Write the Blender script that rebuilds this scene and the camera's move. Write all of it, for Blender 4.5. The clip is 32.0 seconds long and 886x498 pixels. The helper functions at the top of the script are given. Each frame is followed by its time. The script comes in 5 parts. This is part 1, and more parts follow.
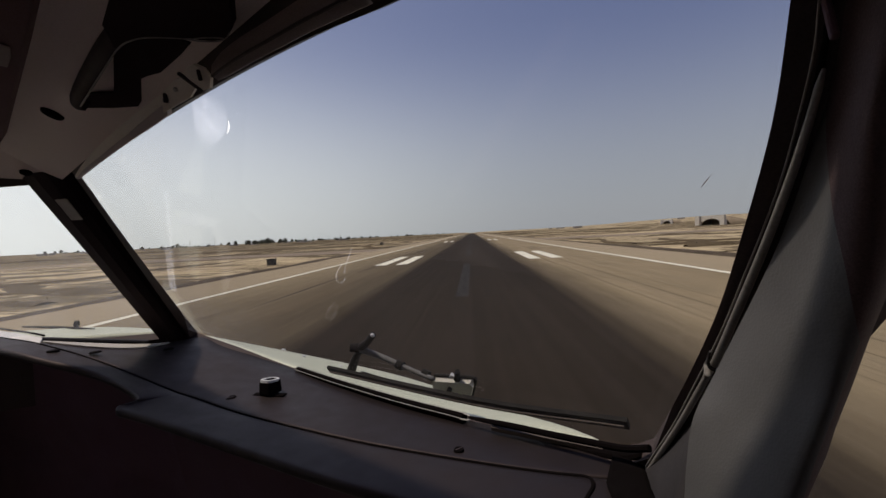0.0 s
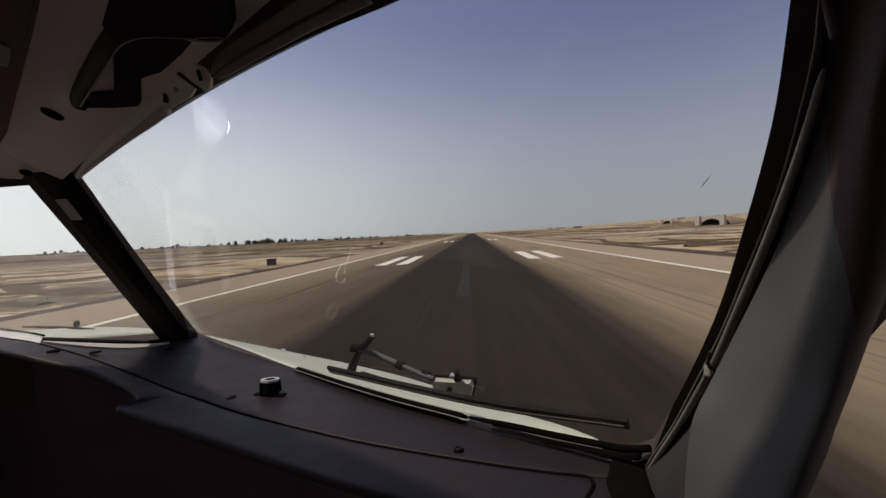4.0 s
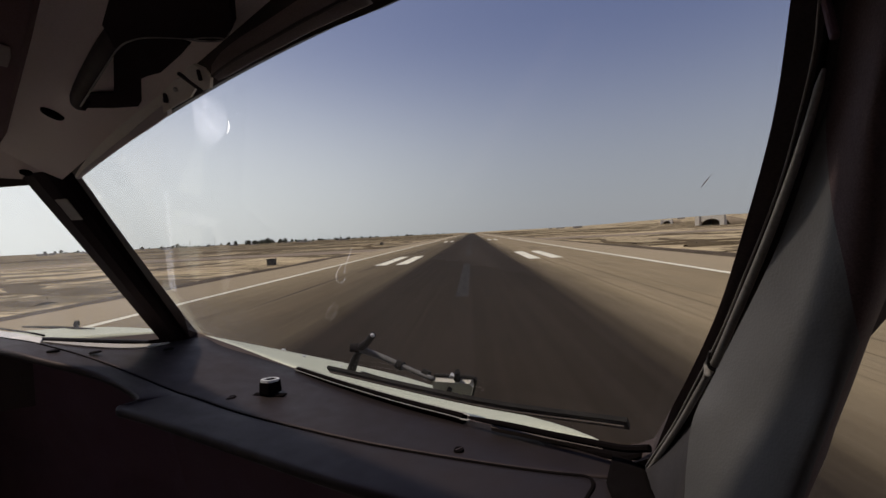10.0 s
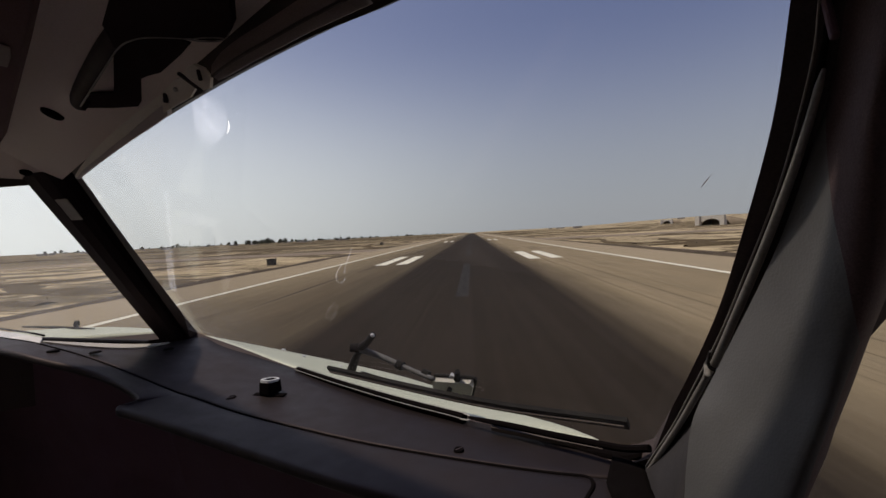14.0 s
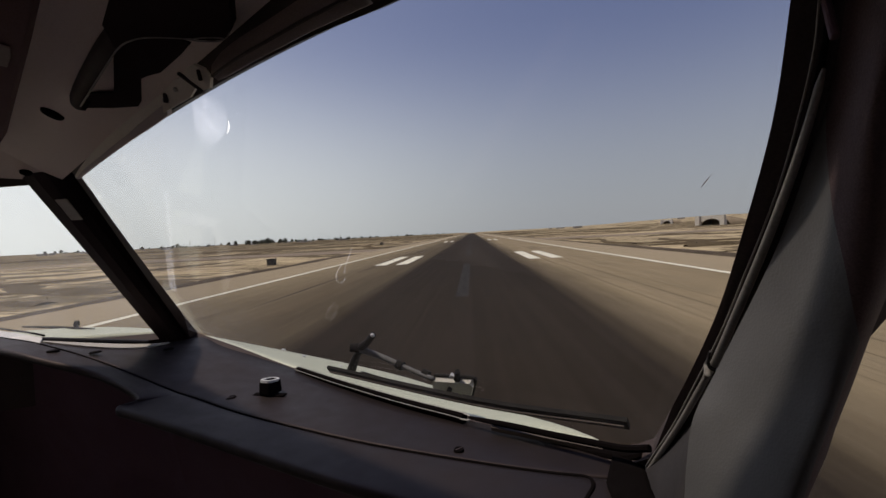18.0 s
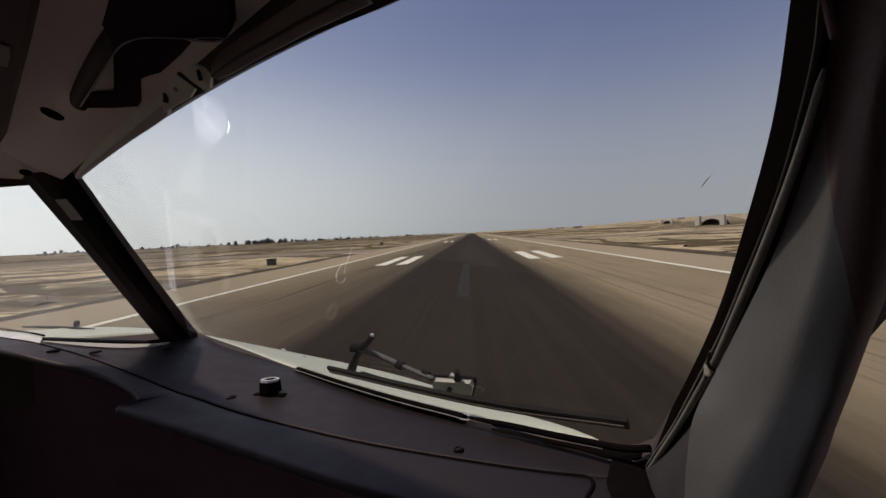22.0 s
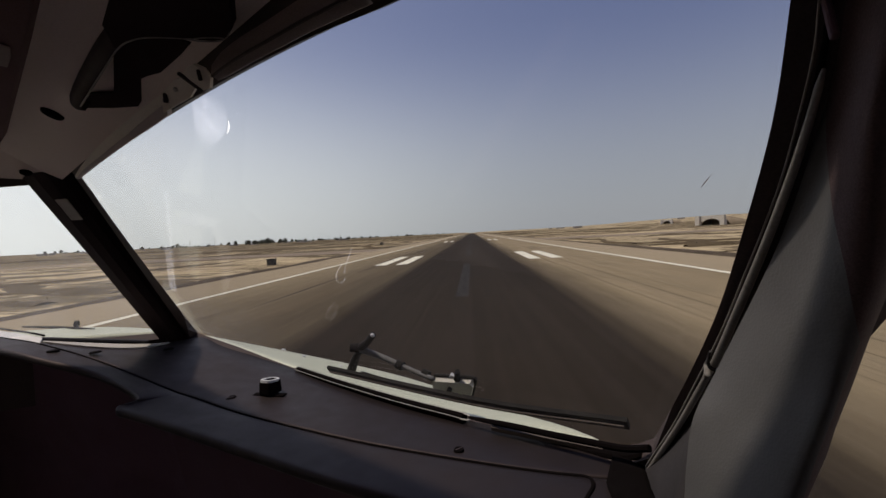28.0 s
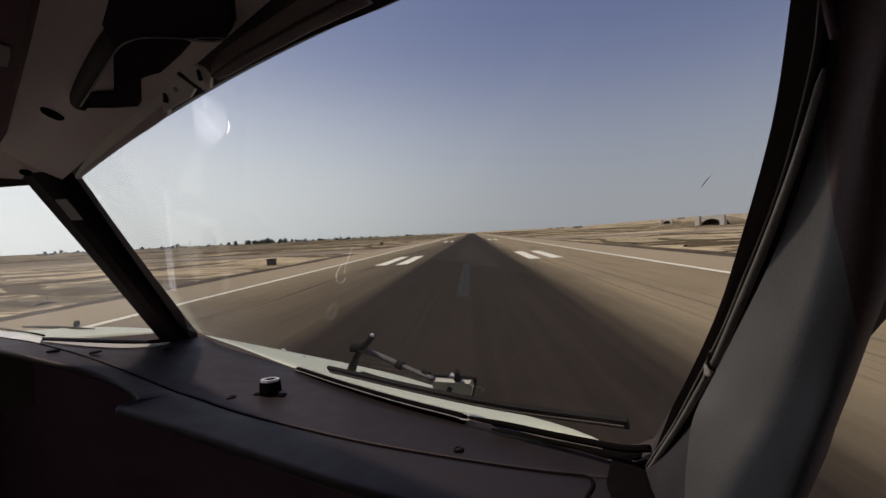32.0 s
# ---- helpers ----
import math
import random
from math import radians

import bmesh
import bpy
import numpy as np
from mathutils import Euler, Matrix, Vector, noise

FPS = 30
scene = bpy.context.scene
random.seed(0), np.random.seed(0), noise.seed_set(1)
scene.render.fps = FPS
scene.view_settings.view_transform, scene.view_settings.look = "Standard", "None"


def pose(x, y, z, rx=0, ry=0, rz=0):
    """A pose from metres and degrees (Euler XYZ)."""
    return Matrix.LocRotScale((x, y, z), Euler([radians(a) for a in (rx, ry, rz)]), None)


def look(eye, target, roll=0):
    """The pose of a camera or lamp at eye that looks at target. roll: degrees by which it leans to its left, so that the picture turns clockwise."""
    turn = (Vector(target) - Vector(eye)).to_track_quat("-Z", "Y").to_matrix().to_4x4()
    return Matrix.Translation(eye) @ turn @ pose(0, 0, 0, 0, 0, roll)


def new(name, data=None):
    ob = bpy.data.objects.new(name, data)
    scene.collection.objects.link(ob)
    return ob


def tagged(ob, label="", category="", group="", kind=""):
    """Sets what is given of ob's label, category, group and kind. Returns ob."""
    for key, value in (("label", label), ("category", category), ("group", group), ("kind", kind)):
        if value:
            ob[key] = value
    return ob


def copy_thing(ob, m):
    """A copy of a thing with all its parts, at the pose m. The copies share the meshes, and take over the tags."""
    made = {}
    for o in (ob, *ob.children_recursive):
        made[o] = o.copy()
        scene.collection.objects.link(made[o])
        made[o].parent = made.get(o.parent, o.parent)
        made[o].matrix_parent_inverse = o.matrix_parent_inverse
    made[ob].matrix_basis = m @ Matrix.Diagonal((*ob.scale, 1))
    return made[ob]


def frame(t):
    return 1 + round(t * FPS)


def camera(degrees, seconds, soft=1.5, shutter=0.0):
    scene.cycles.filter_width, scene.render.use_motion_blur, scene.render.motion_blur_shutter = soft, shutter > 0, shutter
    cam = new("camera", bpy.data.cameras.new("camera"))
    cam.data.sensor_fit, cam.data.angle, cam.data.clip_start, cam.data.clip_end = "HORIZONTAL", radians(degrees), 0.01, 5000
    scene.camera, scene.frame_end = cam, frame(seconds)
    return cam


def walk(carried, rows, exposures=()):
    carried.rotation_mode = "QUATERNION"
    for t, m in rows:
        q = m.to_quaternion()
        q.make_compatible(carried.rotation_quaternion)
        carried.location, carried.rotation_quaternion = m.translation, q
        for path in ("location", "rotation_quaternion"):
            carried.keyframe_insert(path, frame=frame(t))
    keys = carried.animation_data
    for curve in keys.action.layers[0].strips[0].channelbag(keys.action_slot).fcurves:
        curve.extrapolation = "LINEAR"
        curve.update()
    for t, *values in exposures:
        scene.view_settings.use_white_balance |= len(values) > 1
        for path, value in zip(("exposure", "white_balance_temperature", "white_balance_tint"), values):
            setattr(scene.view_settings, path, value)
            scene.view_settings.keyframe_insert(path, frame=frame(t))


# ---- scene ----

EYE = Vector((0.0, 0.0, 4.4))      # the camera's place in the flight deck, above the runway
cam = camera(95.0, 32.0, soft=1.5)
VIEW = look(EYE, EYE + Vector((-0.0729, 0.9967, -0.0370)), -2.92)
walk(cam, [(0.0, VIEW), (8.0, VIEW), (16.0, VIEW), (24.0, VIEW), (32.0, VIEW)],
     [(0.0, 0.0, 6700, 13), (32.0, 0.0, 6700, 13)])

# ---- daylight ----
SUN_DIR = Vector((-0.36, -0.065, 0.925)).normalized()     # from the ground towards the sun
world = bpy.data.worlds.new("sky")
scene.world = world
world.use_nodes = True
wn = world.node_tree.nodes
wn.clear()
sky = wn.new("ShaderNodeTexSky")
sky.sky_type = "NISHITA"
sky.sun_disc = False
sky.sun_elevation = math.asin(SUN_DIR.z)
sky.sun_rotation = math.atan2(SUN_DIR.x, SUN_DIR.y)
sky.air_density, sky.dust_density, sky.ozone_density = 1.2, 1.0, 5.0
back = wn.new("ShaderNodeBackground")
back.inputs["Strength"].default_value = 0.069
wout = wn.new("ShaderNodeOutputWorld")
wl = world.node_tree.links
geo, sep = wn.new("ShaderNodeTexCoord"), wn.new("ShaderNodeSeparateXYZ")
wl.new(geo.outputs["Generated"], sep.inputs[0])
haze = wn.new("ShaderNodeMapRange")          # dust hangs low and thins out upwards
haze.interpolation_type = "SMOOTHERSTEP"
for key, v in (("From Min", -0.02), ("From Max", 0.54), ("To Min", 0.88), ("To Max", 0.14)):
    haze.inputs[key].default_value = v
wl.new(sep.outputs["Z"], haze.inputs["Value"])
dusty = wn.new("ShaderNodeMix")
dusty.data_type = "RGBA"
dusty.inputs[7].default_value = (5.05, 5.46, 5.78, 1)
wl.new(haze.outputs["Result"], dusty.inputs["Factor"])
violet = wn.new("ShaderNodeVectorMath")       # fine dust aloft takes some of the green
violet.operation = "MULTIPLY"
violet.inputs[1].default_value = (0.97, 0.83, 1.07)
wl.new(sky.outputs["Color"], violet.inputs[0])
wl.new(violet.outputs[0], dusty.inputs[6])
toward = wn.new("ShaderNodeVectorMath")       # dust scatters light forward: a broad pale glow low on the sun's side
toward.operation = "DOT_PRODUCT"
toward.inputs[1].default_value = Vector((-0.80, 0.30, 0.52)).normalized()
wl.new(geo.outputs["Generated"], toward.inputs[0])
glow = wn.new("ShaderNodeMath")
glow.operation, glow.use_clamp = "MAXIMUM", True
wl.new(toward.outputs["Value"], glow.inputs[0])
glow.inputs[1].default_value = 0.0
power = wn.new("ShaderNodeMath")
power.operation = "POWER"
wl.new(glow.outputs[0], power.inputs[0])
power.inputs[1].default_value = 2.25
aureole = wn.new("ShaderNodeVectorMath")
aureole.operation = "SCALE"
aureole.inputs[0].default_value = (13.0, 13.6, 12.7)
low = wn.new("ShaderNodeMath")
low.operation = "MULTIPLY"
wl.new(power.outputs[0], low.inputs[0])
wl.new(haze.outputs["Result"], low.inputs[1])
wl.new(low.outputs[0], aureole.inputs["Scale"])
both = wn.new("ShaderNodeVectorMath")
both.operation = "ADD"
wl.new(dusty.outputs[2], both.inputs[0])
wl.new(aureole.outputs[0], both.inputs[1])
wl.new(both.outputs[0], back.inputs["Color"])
world.node_tree.links.new(back.outputs["Background"], wout.inputs["Surface"])
sun_data = bpy.data.lights.new("sun", "SUN")
sun_data.energy, sun_data.angle, sun_data.color = 2.3, radians(2.6), (1.0, 0.91, 0.78)
sun = new("sun", sun_data)
sun.matrix_world = look(SUN_DIR * 200, (0, 0, 0))


# ---- materials ----
def graph(name):
    m = bpy.data.materials.new(name)
    m.use_nodes = True
    return m, m.node_tree.nodes, m.node_tree.links, m.node_tree.nodes["Principled BSDF"]


def coords(n, l, stretch=(1, 1, 1), turn=(0, 0, 0)):
    tc, mp = n.new("ShaderNodeTexCoord"), n.new("ShaderNodeMapping")
    mp.inputs["Scale"].default_value = stretch
    mp.inputs["Rotation"].default_value = [radians(a) for a in turn]
    l.new(tc.outputs["Object"], mp.inputs["Vector"])
    return mp.outputs["Vector"]


def fbm(n, l, vec, scale, detail=5, rough=0.55, distort=0.0):
    t = n.new("ShaderNodeTexNoise")
    t.inputs["Scale"].default_value, t.inputs["Detail"].default_value = scale, detail
    t.inputs["Roughness"].default_value, t.inputs["Distortion"].default_value = rough, distort
    l.new(vec, t.inputs["Vector"])
    return t.outputs["Fac"]


def ramp(n, l, fac, stops):
    r = n.new("ShaderNodeValToRGB")
    while len(r.color_ramp.elements) < len(stops):
        r.color_ramp.elements.new(0.5)
    for e, (p, c) in zip(r.color_ramp.elements, stops):
        e.position = p
        e.color = (*c, 1) if len(c) == 3 else c
    l.new(fac, r.inputs["Fac"])
    return r.outputs["Color"]


def blend(n, l, fac, a, b, mode="MIX"):
    x = n.new("ShaderNodeMix")
    x.data_type, x.blend_type = "RGBA", mode
    for socket, v in ((x.inputs["Factor"], fac), (x.inputs[6], a), (x.inputs[7], b)):
        if isinstance(v, (tuple, float, int)):
            socket.default_value = v if not isinstance(v, tuple) else (*v, 1)
        else:
            l.new(v, socket)
    return x.outputs[2]


def arith(n, l, op, a, b=0.0, c=0.0, clamp=False):
    x = n.new("ShaderNodeMath")
    x.operation, x.use_clamp = op, clamp
    for socket, v in zip(x.inputs, (a, b, c)):
        if isinstance(v, (float, int)):
            socket.default_value = v
        else:
            l.new(v, socket)
    return x.outputs[0]


def bump(n, l, p, height, strength, distance=0.002):
    b = n.new("ShaderNodeBump")
    b.inputs["Strength"].default_value, b.inputs["Distance"].default_value = strength, distance
    l.new(height, b.inputs["Height"])
    l.new(b.outputs["Normal"], p.inputs["Normal"])


def surface(name, dark, light, scale, rough, metal=0.0, grain=900.0, relief=0.15, gloss=0.5, wear=None):
    """A painted, moulded or cast surface: two tones of broad variation, fine grain relief, uneven gloss."""
    m, n, l, p = graph(name)
    v = coords(n, l)
    col = ramp(n, l, fbm(n, l, v, scale, 6), [(0.3, dark), (0.7, light)])
    fine = fbm(n, l, v, grain, 3)
    col = blend(n, l, 0.35, col, ramp(n, l, fine, [(0.3, tuple(c * 0.6 for c in dark)), (0.7, tuple(c * 1.25 for c in light))]))
    if wear:
        col = blend(n, l, ramp(n, l, fbm(n, l, v, scale * 4, 8, 0.7), [(0.62, (0, 0, 0)), (0.75, (0.8, 0.8, 0.8))]), col, wear)
    l.new(col, p.inputs["Base Color"])
    l.new(arith(n, l, "MULTIPLY_ADD", fbm(n, l, v, scale * 3, 4), 0.3, rough - 0.15, True), p.inputs["Roughness"])
    p.inputs["Metallic"].default_value, p.inputs["Specular IOR Level"].default_value = metal, gloss
    bump(n, l, p, fine, relief, 0.0006)
    return m


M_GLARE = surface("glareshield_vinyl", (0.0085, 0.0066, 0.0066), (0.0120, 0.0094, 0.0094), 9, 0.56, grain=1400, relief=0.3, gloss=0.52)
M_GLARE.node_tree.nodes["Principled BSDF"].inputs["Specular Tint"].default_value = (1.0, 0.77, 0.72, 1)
M_GLARE_DARK = surface("instrument_hood_black", (0.095, 0.052, 0.066), (0.126, 0.072, 0.088), 7, 0.85, grain=900, gloss=0.2)
M_FRAME = surface("window_frame_black", (0.058, 0.044, 0.043), (0.080, 0.062, 0.060), 8, 0.7, grain=700, gloss=0.2)
M_POST = surface("post_dark_maroon", (0.034, 0.0215, 0.0245), (0.046, 0.030, 0.034), 8, 0.6, grain=700, gloss=0.25)
M_CORNER = surface("dark_corner_trim", (0.036, 0.032, 0.033), (0.052, 0.047, 0.048), 10, 0.65, grain=900, gloss=0.2)
# darker tone that holds the shade on the pillar pad's aft side
M_TRIM_SHADE = surface("trim_shade_tone", (0.092, 0.063, 0.064), (0.120, 0.086, 0.087), 10, 0.75, grain=900, relief=0.3, gloss=0.12)
M_SEAL = surface("rubber_seal", (0.02, 0.018, 0.018), (0.035, 0.031, 0.032), 30, 0.5, grain=500, gloss=0.5)
M_RAIL = surface("grey_edge_rail", (0.18, 0.165, 0.15), (0.25, 0.23, 0.21), 25, 0.5, grain=500)
M_PANEL = surface("overhead_panel_brown", (0.115, 0.066, 0.074), (0.150, 0.090, 0.098), 8, 0.75, grain=700, gloss=0.15)
M_LINER = surface("ceiling_liner", (0.78, 0.655, 0.61), (0.88, 0.76, 0.71), 6, 0.75, grain=1200, relief=0.2)
M_STRIP = surface("beige_trim_strip", (0.70, 0.645, 0.57), (0.82, 0.77, 0.68), 14, 0.6, grain=800, wear=(0.2, 0.18, 0.15))
M_COVER = surface("header_cover_brown", (0.22, 0.175, 0.168), (0.30, 0.245, 0.235), 10, 0.75, grain=900, gloss=0.15)
M_MARK = surface("dried_insect_brown", (0.30, 0.27, 0.28), (0.45, 0.41, 0.42), 300, 0.8, gloss=0.1)
M_PAD = surface("brown_sill_strip", (0.10, 0.082, 0.070), (0.14, 0.115, 0.098), 20, 0.7, grain=900, gloss=0.15)
M_SILL = surface("pale_sill_paint", (0.40, 0.37, 0.33), (0.52, 0.48, 0.43), 14, 0.6)
M_EDGE_HIGHLIGHT = surface("handle_edge_highlight", (0.16, 0.14, 0.135), (0.30, 0.27, 0.26), 60, 0.5)
M_HANDLE = surface("handle_black", (0.044, 0.031, 0.032), (0.060, 0.043, 0.045), 20, 0.65, grain=700, gloss=0.2)
# near-black for dark rubber and plastic, and for the shade inside holes
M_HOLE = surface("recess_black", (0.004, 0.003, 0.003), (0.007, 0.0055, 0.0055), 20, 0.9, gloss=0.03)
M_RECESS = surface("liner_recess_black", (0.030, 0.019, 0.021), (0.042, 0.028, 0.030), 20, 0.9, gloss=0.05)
M_METAL = surface("worn_metal", (0.30, 0.29, 0.28), (0.5, 0.49, 0.47), 60, 0.4, metal=0.9, grain=1500)
M_WHITE_PART = surface("pale_grey_plastic", (0.55, 0.55, 0.55), (0.7, 0.7, 0.7), 40, 0.5)
M_LABEL = surface("placard_grey", (0.42, 0.40, 0.38), (0.55, 0.53, 0.50), 30, 0.6)
M_WIPER = surface("wiper_black_metal", (0.010, 0.009, 0.008), (0.020, 0.018, 0.015), 40, 0.75, gloss=0.12, wear=(0.05, 0.05, 0.05))
M_CARRIER = surface("wiper_carrier_khaki", (0.42, 0.40, 0.34), (0.56, 0.53, 0.46), 40, 0.6, gloss=0.2, wear=(0.2, 0.19, 0.16))
M_WIPER_GREY = surface("wiper_grey_metal", (0.10, 0.097, 0.090), (0.16, 0.155, 0.145), 40, 0.6, gloss=0.25)
M_NOSE = surface("nose_paint", (0.51, 0.53, 0.390), (0.63, 0.65, 0.495), 5, 0.6, grain=300, relief=0.05, wear=(0.36, 0.35, 0.32))
M_BACK = surface("bulkhead_grey_lining", (0.48, 0.435, 0.43), (0.58, 0.53, 0.525), 4, 0.85, gloss=0.1)
M_SUNLIT_SILL = surface("sunlit_sill_white", (0.66, 0.65, 0.62), (0.76, 0.75, 0.72), 14, 0.8, gloss=0.1)
M_WALL = surface("flight_deck_lining", (0.50, 0.44, 0.44), (0.60, 0.535, 0.53), 4, 0.8)


def leather():
    m, n, l, p = graph("grained_grey_trim")
    v = coords(n, l)
    col = ramp(n, l, fbm(n, l, v, 10, 5), [(0.3, (0.098, 0.096, 0.096)), (0.7, (0.130, 0.128, 0.127))])
    l.new(col, p.inputs["Base Color"])
    vo = n.new("ShaderNodeTexVoronoi")
    vo.inputs["Scale"].default_value = 640
    l.new(v, vo.inputs["Vector"])
    mix = arith(n, l, "MULTIPLY_ADD", fbm(n, l, v, 160, 4), 0.25, vo.outputs["Distance"])
    p.inputs["Roughness"].default_value = 0.6
    p.inputs["Specular IOR Level"].default_value = 0.25
    bump(n, l, p, mix, 0.17, 0.0006)
    return m


M_TRIM = leather()


def glass(name, amount):
    """Old cockpit glass: clear, mirror-like at a slant, with an uneven film of dust, thicker towards the centre post."""
    m, n, l, p = graph(name)
    n.remove(p)
    v = coords(n, l)
    clear, gloss, film = n.new("ShaderNodeBsdfTransparent"), n.new("ShaderNodeBsdfGlossy"), n.new("ShaderNodeBsdfTranslucent")
    clear.inputs["Color"].default_value = (0.955, 0.965, 0.97, 1)
    gloss.inputs["Roughness"].default_value = 0.02
    film.inputs["Color"].default_value = (0.8, 0.8, 0.78, 1)
    lw = n.new("ShaderNodeLayerWeight")
    lw.inputs["Blend"].default_value = 0.5
    slant = arith(n, l, "MULTIPLY_ADD", arith(n, l, "POWER", lw.outputs["Facing"], 4.0), 0.35, 0.012, True)
    sep = n.new("ShaderNodeSeparateXYZ")
    l.new(v, sep.inputs[0])
    edge = arith(n, l, "MULTIPLY_ADD", sep.outputs["X"], -2.2, -0.75, True)
    grime = arith(n, l, "MULTIPLY", edge, fbm(n, l, coords(n, l, (1, 1, 0.25)), 14, 6))
    dust = arith(n, l, "MULTIPLY_ADD", fbm(n, l, v, 5, 8, 0.65), 0.022, -0.007, True)
    dust = arith(n, l, "MULTIPLY_ADD", grime, amount, dust, True)
    a, b = n.new("ShaderNodeMixShader"), n.new("ShaderNodeMixShader")
    l.new(slant, a.inputs["Fac"])
    l.new(clear.outputs[0], a.inputs[1])
    l.new(gloss.outputs[0], a.inputs[2])
    l.new(dust, b.inputs["Fac"])
    l.new(a.outputs[0], b.inputs[1])
    l.new(film.outputs[0], b.inputs[2])
    l.new(b.outputs[0], n["Material Output"].inputs["Surface"])
    return m


M_GLASS = glass("windshield_glass", 0.11)
M_GLASS_HAZY = glass("dusty_windshield_glass", 0.10)


def smear(name, low, high, soft=False):
    """A film that scatters sunlight forward, for dried smears and painted reflections; soft ones fade out from the
    middle.
    """
    m, n, l, p = graph(name)
    v = coords(n, l)
    clear, film, a = n.new("ShaderNodeBsdfTransparent"), n.new("ShaderNodeBsdfTranslucent"), n.new("ShaderNodeAddShader")
    fac = arith(n, l, "MULTIPLY_ADD", fbm(n, l, v, 60, 5), high, low, True)
    if soft:
        tc, mp, g = n.new("ShaderNodeTexCoord"), n.new("ShaderNodeMapping"), n.new("ShaderNodeTexGradient")
        mp.inputs["Location"].default_value, mp.inputs["Scale"].default_value = (-0.62, -0.62, -0.62), (1.24, 1.24, 1.24)
        g.gradient_type = "SPHERICAL"
        l.new(tc.outputs["Generated"], mp.inputs["Vector"])
        l.new(mp.outputs["Vector"], g.inputs["Vector"])
        fac = arith(n, l, "MULTIPLY", fac, g.outputs["Fac"])
    l.new(blend(n, l, fac, (0.0, 0.0, 0.0), (0.85, 0.85, 0.80)), film.inputs["Color"])
    n.remove(p)
    l.new(clear.outputs[0], a.inputs[0])
    l.new(film.outputs[0], a.inputs[1])
    l.new(a.outputs[0], n["Material Output"].inputs["Surface"])
    return m


M_SMEAR_GLINT = smear("smear_and_glint_film", -0.05, 0.42)
# the next three films stand in for glints and reflections in the glass
M_GLINT = smear("bright_glint", 0.25, 0.5)
M_REFLECTED_STREAK = smear("faint_reflection", -0.02, 0.20)
M_REFLECTION_SOFT = smear("soft_reflection", 0.06, 0.46, True)


CENTRE = -0.9          # x of the runway's centreline


def pavement_material():
    """Old brown-grey runway concrete with a broad black band of tyre rubber down the middle and long skid streaks."""
    m, n, l, p = graph("runway_concrete")
    v = coords(n, l)
    col = ramp(n, l, fbm(n, l, v, 0.05, 7), [(0.3, (0.245, 0.191, 0.112)), (0.7, (0.345, 0.270, 0.163))])
    streaky = coords(n, l, (1.6, 0.012, 1))
    st = fbm(n, l, streaky, 1.0, 6, 0.6)
    col = blend(n, l, ramp(n, l, st, [(0.42, (0, 0, 0)), (0.62, (0.6, 0.6, 0.6))]), col, (0.360, 0.290, 0.184))
    stain = ramp(n, l, fbm(n, l, coords(n, l, (0.30, 0.06, 1)), 1.0, 9, 0.75, 0.5), [(0.44, (0, 0, 0)), (0.66, (0.5, 0.5, 0.5))])
    col = blend(n, l, stain, col, (0.145, 0.115, 0.073))
    grain = fbm(n, l, v, 9.0, 6, 0.7)
    col = blend(n, l, 0.3, col, ramp(n, l, grain, [(0.3, (0.190, 0.148, 0.088)), (0.7, (0.340, 0.268, 0.165))]))
    sep = n.new("ShaderNodeSeparateXYZ")
    l.new(v, sep.inputs[0])
    off = arith(n, l, "ABSOLUTE", arith(n, l, "SUBTRACT", sep.outputs["X"], CENTRE))
    side = arith(n, l, "MULTIPLY", arith(n, l, "MULTIPLY_ADD", off, 0.9, -19.6, True), 0.55)      # the shoulders stay paler
    col = blend(n, l, side, col, (0.430, 0.352, 0.232))
    wob = arith(n, l, "MULTIPLY_ADD", fbm(n, l, coords(n, l, (0.5, 0.006, 1)), 1.0, 4), 3.0, -1.5)
    off = arith(n, l, "ADD", off, wob)
    band = arith(n, l, "SUBTRACT", 1.0, arith(n, l, "DIVIDE", arith(n, l, "SUBTRACT", off, 6.5), 4.6), 0, True)
    band = arith(n, l, "MULTIPLY", band, 0.93)
    west = arith(n, l, "MULTIPLY_ADD", sep.outputs["X"], -0.5, CENTRE * 0.5 - 1.0, True)
    worn = arith(n, l, "SUBTRACT", 1.0, arith(n, l, "DIVIDE", arith(n, l, "SUBTRACT", off, 9.0), 15.0), 0, True)
    band = arith(n, l, "MAXIMUM", band, arith(n, l, "MULTIPLY", arith(n, l, "MULTIPLY", worn, west), 0.68))
    near = arith(n, l, "SUBTRACT", 1.0, arith(n, l, "DIVIDE", arith(n, l, "SUBTRACT", off, 12.5), 5.0), 0, True)
    skid = ramp(n, l, fbm(n, l, coords(n, l, (2.6, 0.008, 1), (0, 0, 0.5)), 1.0, 5, 0.75), [(0.56, (0, 0, 0)), (0.64, (0.64, 0.64, 0.64))])
    skid = arith(n, l, "MULTIPLY", skid, near)
    rubber = ramp(n, l, fbm(n, l, streaky, 1.4, 5), [(0.3, (0.0086, 0.0064, 0.0058)), (0.7, (0.0176, 0.0130, 0.0117))])
    col = blend(n, l, arith(n, l, "MAXIMUM", band, skid), col, rubber)
    l.new(col, p.inputs["Base Color"])
    p.inputs["Roughness"].default_value = 0.85
    p.inputs["Specular IOR Level"].default_value = 0.03
    bump(n, l, p, grain, 0.4, 0.01)
    return m


